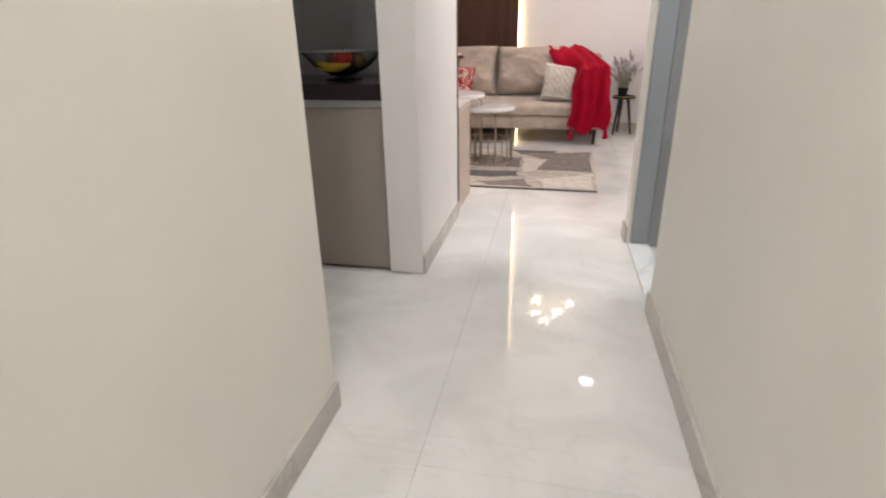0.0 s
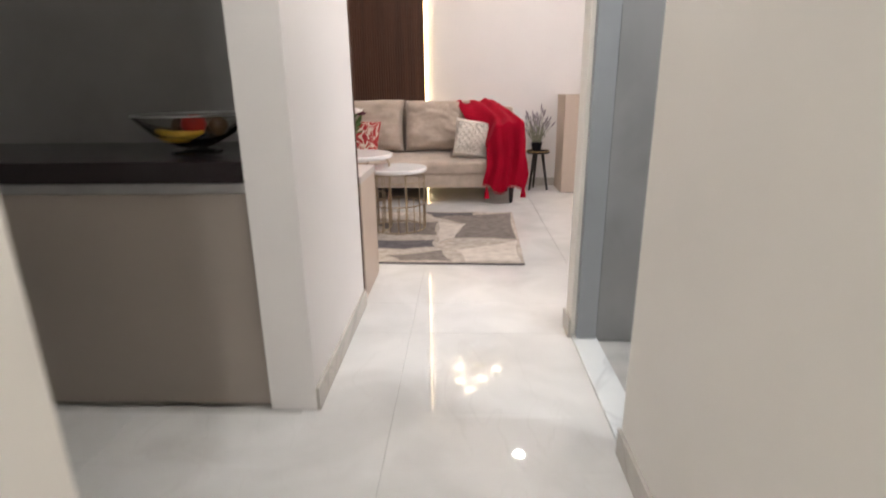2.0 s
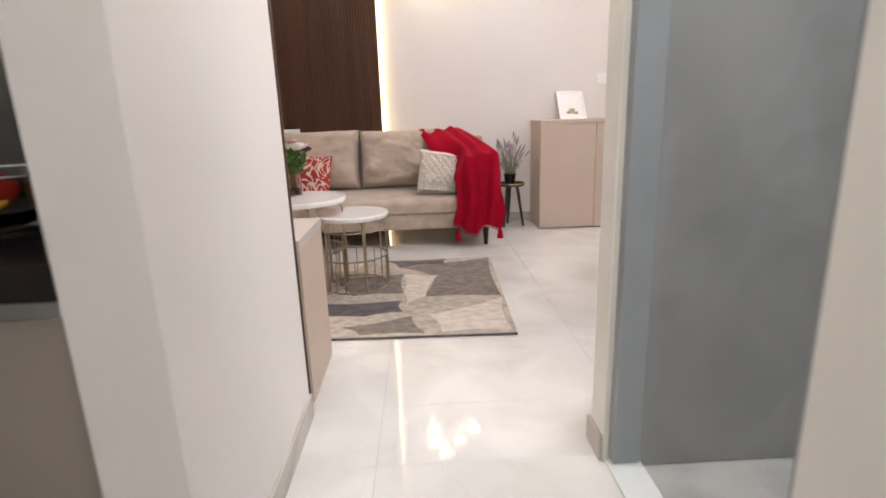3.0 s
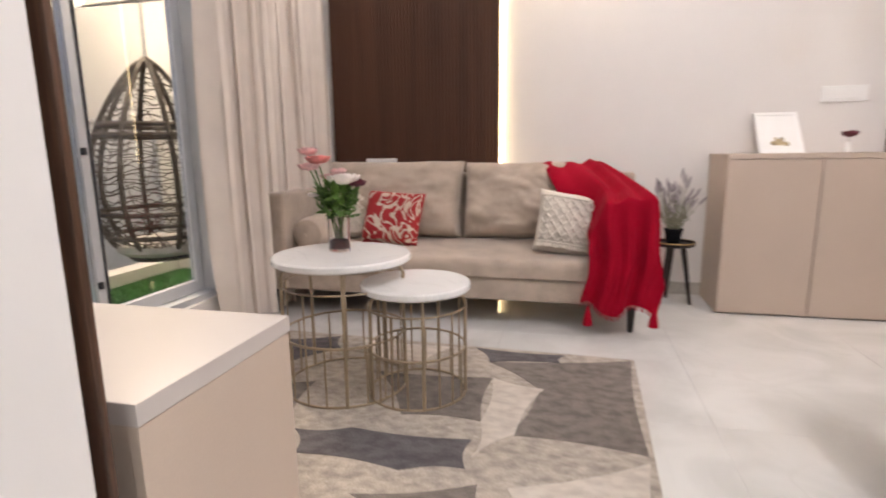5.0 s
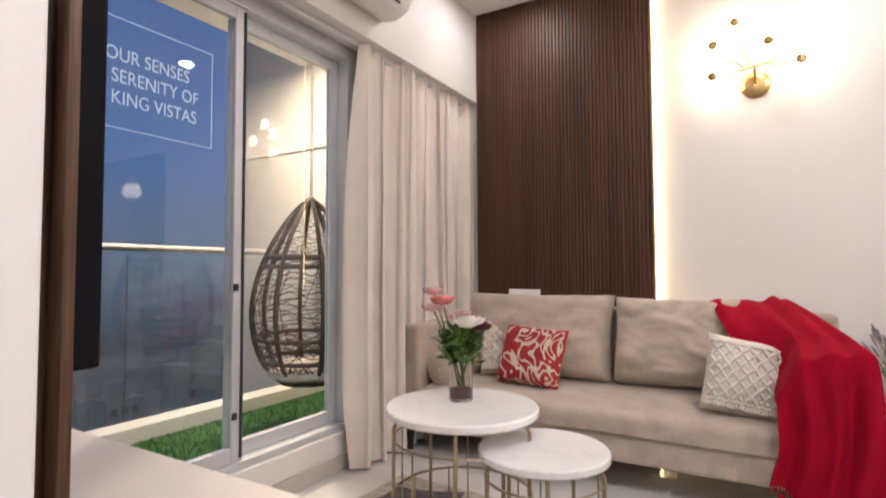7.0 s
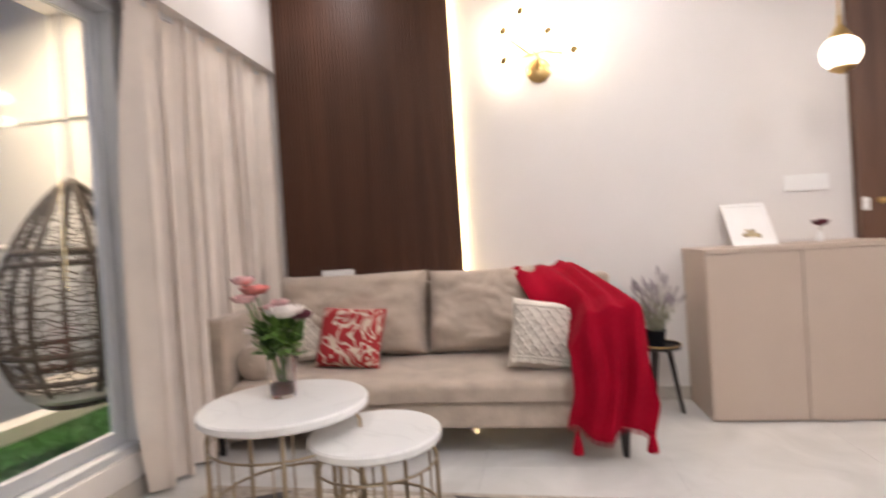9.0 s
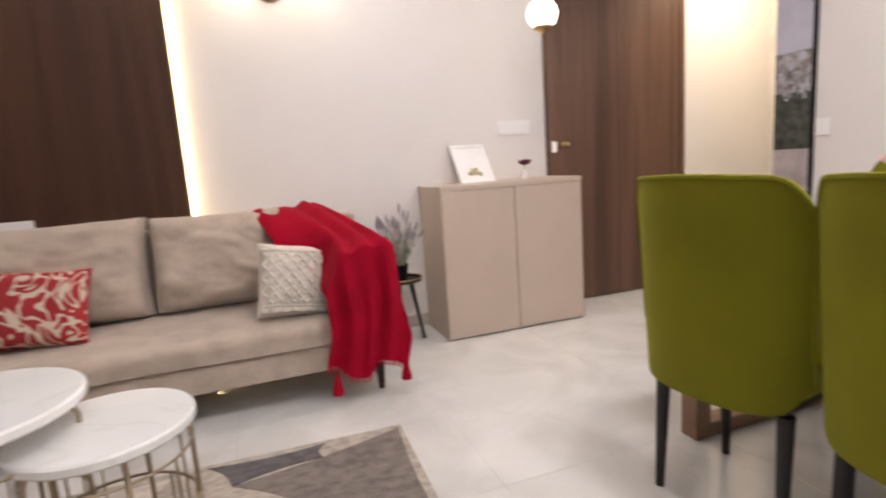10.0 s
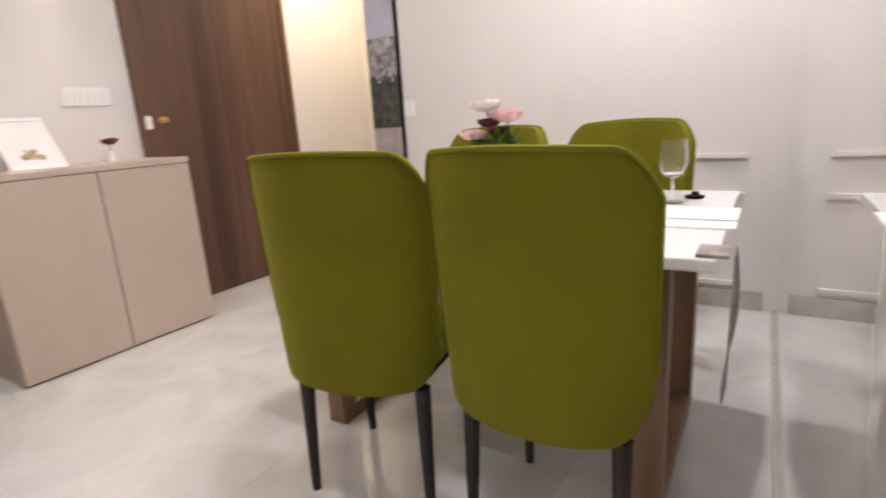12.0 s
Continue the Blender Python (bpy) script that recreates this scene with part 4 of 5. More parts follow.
def leaf_blade(bm, foot, tip, width):
    foot, tip = Vector(foot), Vector(tip)
    d = tip - foot
    side = d.cross(Vector((0.2, 0.3, 1))).normalized() * width
    mid = foot.lerp(tip, 0.5) + Vector((0, 0, -0.004))
    a, b, c, e = bm.verts.new(foot), bm.verts.new(mid + side), bm.verts.new(tip), bm.verts.new(mid - side)
    m = bm.verts.new(mid + Vector((0, 0, 0.006)))
    for q in ((a, b, m), (b, c, m), (c, e, m), (e, a, m)):
        bm.faces.new(q)


def bouquet(name, cx, cy, z, scale, blooms, label):
    """A glass vase with stems, leaves and blossoms."""
    t = thing(name, (cx, cy, z), label, "vase of flowers")
    h, r = 0.14 * scale, 0.042 * scale
    part("vase", lathe([(0, 0.0005), (r * 0.95, 0.0005), (r, 0.006), (r * 1.02, h), (r * 0.96, h), (r * 0.93, 0.012), (0, 0.012)], (cx, cy, z), 28), GLASS, t, "clear glass vase", True)
    part("pebbles", lathe([(0, 0.0125), (r * 0.9, 0.0125), (r * 0.9, 0.045 * scale), (r * 0.5, 0.052 * scale), (0, 0.05 * scale)], (cx, cy, z), 18), SOIL, t, "dark red pebbles", True)
    rg = random.Random(name)
    st, lv = bmesh.new(), bmesh.new()
    for (ox, oy, oz, rr, mat, nm) in blooms:
        top = Vector((cx + ox, cy + oy, z + oz))
        foot = Vector((cx + rg.uniform(-0.5, 0.5) * r, cy + rg.uniform(-0.5, 0.5) * r, z + 0.03))
        neck = Vector((cx + ox * 0.3, cy + oy * 0.3, z + h * 1.05))
        tube([foot, neck, neck.lerp(top, 0.6) + Vector((0, 0, 0.01)), top], 0.003, 5, bm=st)
        petals(top - Vector((0, 0, rr * 0.3)), rr * 1.3, mat, nm, t, int(1000 * rr + 100 * ox))
    part("stems", st, LEAF, t)
    for k in range(260):
        a = rg.uniform(0, 6.28)
        f = Vector((cx, cy, z + h * rg.uniform(0.95, 1.75))) + Vector((math.cos(a), math.sin(a), 0)) * rg.uniform(0.01, 0.06) * scale
        leaf_blade(lv, f, f + Vector((math.cos(a) * rg.uniform(0.02, 0.055), math.sin(a) * rg.uniform(0.02, 0.055), rg.uniform(-0.025, 0.06))), rg.uniform(0.010, 0.020))
    part("foliage", lv, LEAF, t)
    return t


bouquet("flower_vase", -0.345, 5.50, 0.572, 1.08, [
    (-0.12, 0.0, 0.405, 0.036, PINK, "blossom"), (-0.073, -0.01, 0.37, 0.042, CORAL, "blossom"), (-0.11, -0.02, 0.342, 0.038, PINK, "blossom"),
    (0.015, -0.01, 0.325, 0.030, PINK, "blossom"), (0.04, -0.02, 0.287, 0.055, WHITE_PETAL, "blossom"), (0.09, 0.0, 0.276, 0.036, PLUM, "blossom"),
    (-0.045, 0.03, 0.30, 0.032, PINK, "blossom"), (-0.093, -0.03, 0.231, 0.020, WHITE_PETAL, "blossom")], "glass vase with pink, coral and white flowers on the table")

# side stool with lavender
so = thing("side_stool", (1.25, 7.03, 0), "small dark round stool with three tapered legs", "stool")
part("seat", lathe([(0, 0.372), (0.105, 0.372), (0.118, 0.378), (0.12, 0.40), (0.112, 0.40), (0.11, 0.385), (0, 0.383)], (1.25, 7.03, 0), 36), DARK_LEG, so, "shallow dark tray top", True)
part("rim", tube([(1.25 + 0.119 * math.cos(a), 7.03 + 0.119 * math.sin(a), 0.399) for a in [2 * math.pi * k / 36 for k in range(36)]], 0.004, 5, True), BRASS, so, "thin brass rim", True)
for k in range(3):
    a = radians(100 + 120 * k)
    part("leg", tube([(1.25 + 0.05 * math.cos(a), 7.03 + 0.05 * math.sin(a), 0.371), (1.25 + 0.11 * math.cos(a), 7.03 + 0.11 * math.sin(a), 0.002)], [0.017, 0.010], 10), DARK_LEG, so, "", True)
pl = thing("potted_lavender", (1.235, 7.03, 0.384), "dried lavender in a small black pot on the stool", "potted plant")
part("pot", lathe([(0, 0.0), (0.042, 0.0), (0.054, 0.09), (0.058, 0.092), (0.056, 0.10), (0.048, 0.10), (0.046, 0.085), (0, 0.085)], (1.235, 7.03, 0.3841), 26), BLACK, pl, "black pot", True)
rg = random.Random(8)
st, hd = bmesh.new(), bmesh.new()
for k in range(46):
    a = rg.uniform(0, 6.28)
    lean = rg.uniform(0.02, 0.15)
    hgt = rg.uniform(0.15, 0.37) * (1.1 - lean * 2)
    f = Vector((1.235 + 0.03 * math.cos(a), 7.03 + 0.03 * math.sin(a), 0.47))
    tip = f + Vector((lean * math.cos(a), lean * 0.8 * math.sin(a), hgt))
    mid = f.lerp(tip, 0.55) + Vector((0, 0, 0.02))
    tube([f, mid, tip], [0.0022, 0.0018, 0.0012], 4, bm=st)
    d = (tip - mid).normalized()
    for q in range(7):
        ball(tip - d * 0.010 * (q - 1), 0.0075 * (0.6 + 0.5 * math.sin(q / 6 * 3.1)), (1, 1, 1.1), 1, bm=hd)
    for q in range(6):
        g = f.lerp(mid, rg.uniform(0.1, 1))
        leaf_blade(st, g, g + Vector((rg.uniform(-0.03, 0.03), rg.uniform(-0.03, 0.03), rg.uniform(0.01, 0.04))), 0.003)
part("foliage", st, STEM, pl, "grey-green stems and leaves")
part("flower_head", hd, LAVENDER, pl, "faded purple flower heads", True)

# shoe cabinet
cb = thing("shoe_cabinet", (1.95, 7.05, 0), "beige laminate two-door cabinet standing against the wall", "cabinet")
part("body", box((1.467, 6.852, 0.002), (2.43, 7.246, 0.916), 0.002), LAMINATE, cb)
part("top", box((1.463, 6.828, 0.9165), (2.434, 7.247, 0.945), 0.003), LAMINATE, cb)
part("door", box((1.468, 6.830, 0.012), (1.946, 6.8515, 0.913), 0.002), LAMINATE, cb)
part("door", box((1.952, 6.830, 0.012), (2.429, 6.8515, 0.913), 0.002), LAMINATE, cb)
pf = thing("picture_frame", (1.812, 7.12, 0.945), "small white picture frame leaning against the wall", "picture frame")
m = pose(1.812, 7.045, 0.9475, -37, 0, 0)
ff = bmesh.new()
for lo, hi in (((-0.12, 0, 0.0), (0.12, 0.014, 0.022)), ((-0.12, 0, 0.286), (0.12, 0.014, 0.308)), ((-0.12, 0, 0.0222), (-0.10, 0.014, 0.2858)), ((0.10, 0, 0.0222), (0.12, 0.014, 0.2858))):
    box(lo, hi, 0.002, bm=ff)
part("frame", placed(ff, m), WHITE_PLASTIC, pf)
part("print", placed(box((-0.0999, 0.006, 0.0225), (0.0999, 0.012, 0.2855)), m), PAPER, pf)
pic = bmesh.new()
for ox, oz, rr in ((-0.035, 0.075, 0.018), (-0.005, 0.082, 0.026), (0.03, 0.07, 0.018), (0.012, 0.105, 0.014), (-0.02, 0.11, 0.009)):
    lathe([(0, 0), (rr, 0), (rr * 0.9, 0.0006), (0, 0.0006)], (ox, 0.0055, oz), 12, pic, axis="y")
part("drawing", placed(pic, m), material("ochre_drawing", (0.45, 0.36, 0.22), 0.8, vary=0.4, scale=80), pf, "small ochre plant drawing")
fl = thing("bud_vase", (2.16, 7.08, 0.945), "tiny white bud vase with one dark red flower", "vase of flowers")
part("vase", lathe([(0, 0), (0.016, 0), (0.02, 0.02), (0.012, 0.045), (0.010, 0.06), (0, 0.06)], (2.16, 7.08, 0.9455), 18), WHITE_PLASTIC, fl, "", True)
part("stem", tube([(2.16, 7.08, 1.0), (2.165, 7.08, 1.04)], 0.002, 5), STEM, fl)
petals((2.165, 7.08, 1.03), 0.055, PLUM, "blossom", fl, 5, 10)

# sconce
sn = thing("wall_sconce", (0.66, 7.25, 2.14), "brass wall sconce with several lit glass globes", "wall lamp")
part("wall_plate", lathe([(0, 0.001), (0.075, 0.001), (0.078, 0.012), (0.06, 0.028), (0.02, 0.034), (0, 0.034)], (0.66, 7.259, 2.14), 32, axis="y"), BRASS, sn, "", True)
part("stem", tube([(0.66, 7.226, 2.14), (0.66, 7.17, 2.16), (0.66, 7.15, 2.21)], 0.009, 8), BRASS, sn, "", True)
part("crossbar", tube([(0.58, 7.15, 2.205), (0.76, 7.15, 2.235)], 0.007, 8), BRASS, sn, "", True)
for gx, gz in ((0.446, 2.182), (0.874, 2.200), (0.566, 2.475), (0.727, 2.333), (0.452, 2.365)):
    gy = 7.15
    part("arm", tube([(0.66 + (gx - 0.66) * 0.25, 7.152, 2.218), (gx, gy + 0.03, gz)], 0.005, 6), BRASS, sn, "", True)
    gl = part("globe", ball((gx, gy, gz), 0.050, (1, 1, 1), 3), BULB, sn, "round lit glass globe", True)
    part("cap", lathe([(0.027, 0), (0.027, 0.006), (0.015, 0.012), (0, 0.013)], (gx, gy - 0.045, gz), 20, axis="y"), BRASS, gl, "small brass cap", True)

pd = thing("pendant_lamp", (2.125, 6.72, 1.89), "round opal glass pendant lamp with brass caps, lit", "pendant lamp")
part("globe", ball((2.125, 6.72, 1.89), 0.088, (1, 1, 1), 3), PENDANT_GLOBE, pd, "", True)
part("lower_cap", lathe([(0, -0.102), (0.012, -0.102), (0.02, -0.094), (0.05, -0.083), (0.056, -0.070), (0, -0.073)], (2.125, 6.72, 1.89), 24), BRASS, pd, "brass cap", True)
part("upper_cap", lathe([(0.050, 0.074), (0.045, 0.09), (0.012, 0.14), (0.010, 0.19), (0, 0.19)], (2.125, 6.72, 1.89), 24), BRASS, pd, "brass cap", True)
part("cord", tube([(2.125, 6.72, 2.07), (2.125, 6.72, CEIL - 0.03)], 0.005, 6), BRASS, pd)
part("ceiling_rose", lathe([(0.05, CEIL - 0.001), (0.05, CEIL - 0.02), (0.01, CEIL - 0.03), (0, CEIL - 0.03)], (2.125, 6.72, 0), 24), BRASS, pd, "", True)

# curtain


def curtain(u, v):
    y = 5.945 + 1.275 * u
    z = 2.40 - v * 2.385
    fall = 0.62 + 0.38 * min(1.0, v * 2.2)
    drift = noise.noise((u * 5, v * 0.9, 2.0))
    ph = u * 8.5 * 2 * math.pi + 2.4 * drift + 0.9 * math.sin(u * 17)
    wave = math.sin(ph)
    deep = 0.060 + 0.026 * noise.noise((u * 7, 0.3, 4.0))
    x = -1.222 + deep * fall * math.copysign(abs(wave) ** 0.75, wave) + 0.012 * math.sin(ph * 2.3 + v * 1.4) * fall + 0.010 * noise.noise((u * 12, v * 2.5, 7))
    return Vector((x, y + 0.036 * math.sin(2 * ph) * fall + 0.02 * (1 - u) * (0.5 - v), z))


cu = thing("curtain", (-1.225, 6.5, 0.02), "ivory curtain drawn aside in deep folds by the balcony door", "curtain")
part("cloth", sheet(curtain, 360, 26, 0.003), CURTAIN, cu, "", True)
part("track", box((-1.26, 4.05, 2.302), (-1.22, 7.23, 2.3295), 0.002), ALU, cu)

# air conditioner on the bulkhead
ac = thing("air_conditioner", (-1.05, 5.58, 2.45), "white wall air conditioner mounted over the balcony door", "air conditioner")
prof = [(-1.149, 2.47), (-1.06, 2.452), (-0.985, 2.475), (-0.945, 2.53), (-0.938, 2.66), (-0.955, 2.72), (-0.99, 2.742), (-1.149, 2.745)]
am = bmesh.new()
a0 = [am.verts.new((x, 5.09, z)) for x, z in prof]
a1 = [am.verts.new((x, 6.07, z)) for x, z in prof]
am.faces.new(a0)
am.faces.new(a1)
for k in range(len(prof)):
    am.faces.new((a0[k], a0[(k + 1) % len(prof)], a1[(k + 1) % len(prof)], a1[k]))
bmesh.ops.bevel(am, geom=am.edges[:], offset=0.008, segments=2, affect="EDGES")
part("body", am, WHITE_PLASTIC, ac, "", True)
part("louvre", placed(box((-0.05, 5.15, -0.004), (0.05, 5.98, 0.004), 0.002), Matrix.Translation((-1.022, 0, 2.452)) @ Matrix.Rotation(radians(-17), 4, "Y")), WHITE_PLASTIC, ac)
part("air_slot", placed(box((-0.006, 5.15, -0.003), (0.006, 5.98, 0.003)), Matrix.Translation((-0.968, 0, 2.497)) @ Matrix.Rotation(radians(-55), 4, "Y")), BLACK, ac, "dark air slot")
part("end_cap", box((-1.10, 6.0655, 2.50), (-0.97, 6.076, 2.71), 0.004), WHITE_PLASTIC, ac)

# television, its brown board and the low unit
bd_ = thing("television_board", (-0.6, 4.02, 0), "dark brown wood board behind the television with a worn edge", "wall panel")
part("board", box((-1.28, 3.9770, 0.0), (-0.03, 3.9940, CEIL - 0.003)), TRIM_WOOD, bd_)
part("edge_trim", box((-0.05, 3.9945, 0.0), (0.001, 4.0080, CEIL - 0.003), 0.004), TRIM_WOOD, bd_, "worn brown edge trim")
tv = thing("television", (-0.62, 4.0760, 0.96), "flat black television hanging on the wall", "television")
part("bezel", box((-1.22, 4.0540, 0.935), (-0.125, 4.0980, 1.60), 0.006), BLACK, tv)
part("screen", box((-1.21, 4.0985, 0.948), (-0.135, 4.1010, 1.588)), SCREEN, tv)
part("rear_case", box((-1.0, 4.0260, 1.05), (-0.3, 4.0535, 1.45), 0.01), BLACK, tv)
part("wall_bracket", box((-0.8, 3.9945, 1.15), (-0.5, 4.0255, 1.35), 0.004), BLACK, tv)
un = thing("television_unit", (-0.63, 4.26, 0), "low pale laminate television unit", "cabinet")
part("body", box((-1.27, 4.055, 0.002), (-0.021, 4.460, 0.5895), 0.002), LAMINATE, un)
part("side_panel", box((-0.0205, 4.054, 0.002), (-0.002, 4.461, 0.5895), 0.0015), LAMINATE, un)
part("top", box((-1.275, 4.053, 0.590), (-0.001, 4.480, 0.626), 0.002), LAMINATE_WHITE, un, "pale top board")
for k in range(3):
    part("door", box((-1.268 + k * 0.4225, 4.4625, 0.012), (-0.850 + k * 0.4225, 4.4795, 0.586), 0.002), LAMINATE, un)

# ---- kitchen seen from the corridor ----
kc = thing("kitchen_counter", (-1.1, 3.3, 0), "taupe laminate kitchen base unit under a dark stone top", "kitchen counter")
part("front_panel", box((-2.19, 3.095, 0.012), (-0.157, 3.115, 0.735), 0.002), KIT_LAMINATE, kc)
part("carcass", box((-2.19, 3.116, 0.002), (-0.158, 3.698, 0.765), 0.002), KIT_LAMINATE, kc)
part("edge_profile", box((-2.19, 3.088, 0.736), (-0.157, 3.1155, 0.765), 0.003), STEEL, kc, "thin metal edge profile")
part("worktop", box((-2.195, 3.09, 0.7655), (-0.1575, 3.699, 0.83), 0.003), GRANITE, kc, "dark polished stone worktop")
fbx, fby, fbz = -0.42, 3.36, 0.8305
fb = thing("fruit_bowl", (fbx, fby, fbz), "clear glass bowl on a foot holding fruit", "bowl")
part("glass", lathe([(0, 0), (0.085, 0.0), (0.08, 0.006), (0.03, 0.012), (0.06, 0.022), (0.13, 0.06), (0.185, 0.12), (0.182, 0.121), (0.125, 0.064), (0.05, 0.03), (0, 0.026)], (fbx, fby, fbz), 40), GLASS, fb, "", True)
part("rim", tube([(fbx + 0.1835 * math.cos(a), fby + 0.1835 * math.sin(a), fbz + 0.1235) for a in [2 * math.pi * k / 40 for k in range(40)]], 0.003, 5, True), STEEL, fb, "thin bright rim")


def fruit(name, place, r, mat, label):
    t = thing(name, place, label, "fruit")
    x, y, z = place
    part("flesh", lathe([(0, 0.12 * r), (0.35 * r, 0.02 * r), (0.8 * r, 0.45 * r), (r, 1.0 * r), (0.82 * r, 1.55 * r), (0.4 * r, 1.85 * r), (0, 1.7 * r)], (x, y, z), 20), mat, t, "", True)
    part("stalk", tube([(x, y, z + 1.7 * r), (x + 0.004, y, z + 2.0 * r)], 0.003, 5), DARK_LEG, t)


fruit("apple", (fbx + 0.01, fby - 0.02, fbz + 0.045), 0.042, FRUIT_RED, "red apple in the glass bowl")
fruit("plum", (fbx - 0.06, fby + 0.03, fbz + 0.042), 0.034, FRUIT_DARK, "dark plum in the glass bowl")
fruit("plum", (fbx + 0.075, fby + 0.02, fbz + 0.045), 0.034, FRUIT_DARK, "dark plum in the glass bowl")
fruit("apple", (fbx + 0.02, fby + 0.07, fbz + 0.045), 0.036, FRUIT_DARK, "dark red apple in the glass bowl")
bn = thing("banana", (fbx - 0.02, fby - 0.085, fbz + 0.04), "yellow banana in the glass bowl", "fruit")
part("peel", tube([(fbx - 0.10 + 0.16 * k / 9, fby - 0.06 - 0.03 * math.sin(k / 9 * 3.14), fbz + 0.056 + 0.012 * (k / 4.5 - 1) ** 2) for k in range(10)], [0.006, 0.014, 0.017, 0.018, 0.018, 0.018, 0.017, 0.014, 0.009, 0.005], 8), FRUIT_YELLOW, bn, "", True)

# ---- dining ----


def chair():
    """Upholstered chair at the origin, its back towards -x, its front towards +x."""
    t = thing("dining_chair", (0, 0, 0), "olive green velvet dining chair with a wrapped back and dark legs", "chair", "dining chairs")
    H, Z0 = 0.987, 0.405

    def back(depth):
        def f(u, v):
            a = (u * 2 - 1)
            bow = abs(a) ** 2.6
            corner = max(0.0, abs(a) - 0.72) / 0.28
            round_top, round_low = 0.085 * corner ** 2.2, 0.085 * corner ** 2.6
            zz = Z0 + round_low + (H - round_top - Z0 - round_low) * v + 0.014 * math.sin(u * 3.1) * v
            z = zz
            half = 0.245 + 0.008 * v
            x = -0.215 - 0.03 * v + bow * 0.12 + depth * (1 - 0.25 * bow)
            y = a * (half - depth * 0.30 * abs(a) ** 3)
            return Vector((x, y, zz + 0.0 * z))
        return f
    outer, inner = back(0.0), back(0.062)
    bm = bmesh.new()
    nu, nv = 26, 16
    go = [[bm.verts.new(outer(i / nu, j / nv)) for j in range(nv + 1)] for i in range(nu + 1)]
    gi = [[bm.verts.new(inner(i / nu, j / nv)) for j in range(nv + 1)] for i in range(nu + 1)]
    for i in range(nu):
        for j in range(nv):
            bm.faces.new((go[i][j], go[i][j + 1], go[i + 1][j + 1], go[i + 1][j]))
            bm.faces.new((gi[i][j], gi[i + 1][j], gi[i + 1][j + 1], gi[i][j + 1]))
        bm.faces.new((go[i][nv], gi[i][nv], gi[i + 1][nv], go[i + 1][nv]))
        bm.faces.new((go[i][0], go[i + 1][0], gi[i + 1][0], gi[i][0]))
    for j in range(nv):
        bm.faces.new((go[0][j], gi[0][j], gi[0][j + 1], go[0][j + 1]))
        bm.faces.new((go[nu][j], go[nu][j + 1], gi[nu][j + 1], gi[nu][j]))
    part("backrest", bm, GREEN, t, "", True)
    seam = [outer(i / 40, 1.0) + Vector((0.0, 0, 0.002)) for i in range(41)]
    part("piping", tube([outer(0, 0.15 + 0.85 * k / 12) for k in range(12)] + seam + [outer(1, 1 - 0.85 * k / 12) for k in range(1, 13)], 0.0065, 6), GREEN, t, "rolled green piping", True)
    part("seat", box((-0.125, -0.20, 0.408), (0.24, 0.20, 0.495), 0.035, 4), GREEN, t, "", True)
    part("seat_frame", box((-0.10, -0.185, 0.388), (0.21, 0.185, 0.4045), 0.004), DARK_LEG, t)
    for lx, ly, kx, ky in ((-0.095, 0.185, -0.015, 0.005), (-0.095, -0.185, -0.015, -0.005), (0.21, 0.185, 0.015, 0.005), (0.21, -0.185, 0.015, -0.005)):
        part("leg", tube([(lx, ly, 0.388), (lx + kx, ly + ky, 0.001)], [0.022, 0.013], 12), DARK_LEG, t, "dark tapered leg", True)
    return t


ch = chair()
copy_thing(ch, pose(1.73, 4.474, 0, 0, 0, -4))
copy_thing(ch, pose(2.78, 5.165, 0, 0, 0, 181))
copy_thing(ch, pose(2.78, 4.575, 0, 0, 0, 179))
ch.matrix_basis = pose(1.705, 5.0, 0, 0, 0, 8)

dt = thing("dining_table", (2.25, 4.8, 0), "rectangular dining table, white marble top on wooden frame legs", "table")
part("tabletop", box((1.74, 4.15, 0.729), (2.67, 5.42, 0.757), 0.005), TOP_MARBLE, dt, "white marble top")
for ly in (4.25, 5.32):
    w0 = ly
    part("leg", box((1.87, w0, 0.0585), (1.94, w0 + 0.075, 0.7285), 0.004), LEG_WOOD, dt)
    part("leg", box((2.48, w0, 0.0585), (2.55, w0 + 0.075, 0.7285), 0.004), LEG_WOOD, dt)
    part("foot_rail", box((1.87, w0, 0.001), (2.55, w0 + 0.075, 0.058), 0.004), LEG_WOOD, dt)
part("stretcher", box((2.18, 4.3255, 0.66), (2.24, 5.3195, 0.728), 0.003), LEG_WOOD, dt)

rn = thing("table_runner", (2.3, 4.28, 0.757), "folded white cloth napkin with a grey band on the table", "napkin")
part("cloth", box((2.02, 4.13, 0.7575), (2.30, 4.42, 0.764), 0.003), PAPER, rn)
part("band", box((2.10, 4.129, 0.7645), (2.115, 4.421, 0.766)), STEEL, rn)
GREY_CLOTH = material("grey_napkin_cloth", (0.30, 0.27, 0.25), 0.85, vary=0.15, scale=20)


def tail(u, v):
    return Vector((1.75 + 0.09 * u - 0.02 * v, 4.125 - 0.004 - 0.01 * math.sin(v * 5) * u, 0.765 - 0.36 * v * (0.75 + 0.25 * u)))


nk = thing("cloth_napkin", (1.88, 4.09, 0.5), "grey cloth napkin hanging over the table's edge", "napkin")
part("hanging_end", sheet(tail, 8, 18, 0.003), GREY_CLOTH, nk, "", True)
part("folded_end", box((1.75, 4.1285, 0.7575), (1.84, 4.19, 0.7655), 0.002), GREY_CLOTH, nk)
ring = thing("napkin_ring", (2.03, 4.33, 0.757), "small round brass napkin ring on the table", "napkin ring")
part("hoop", tube([(2.00 + 0.022 * math.cos(a), 4.40 + 0.015 * math.sin(a), 0.786 + 0.022 * math.sin(a)) for a in [2 * math.pi * k / 20 for k in range(20)]], 0.005, 6, True), BRASS, ring, "", True)
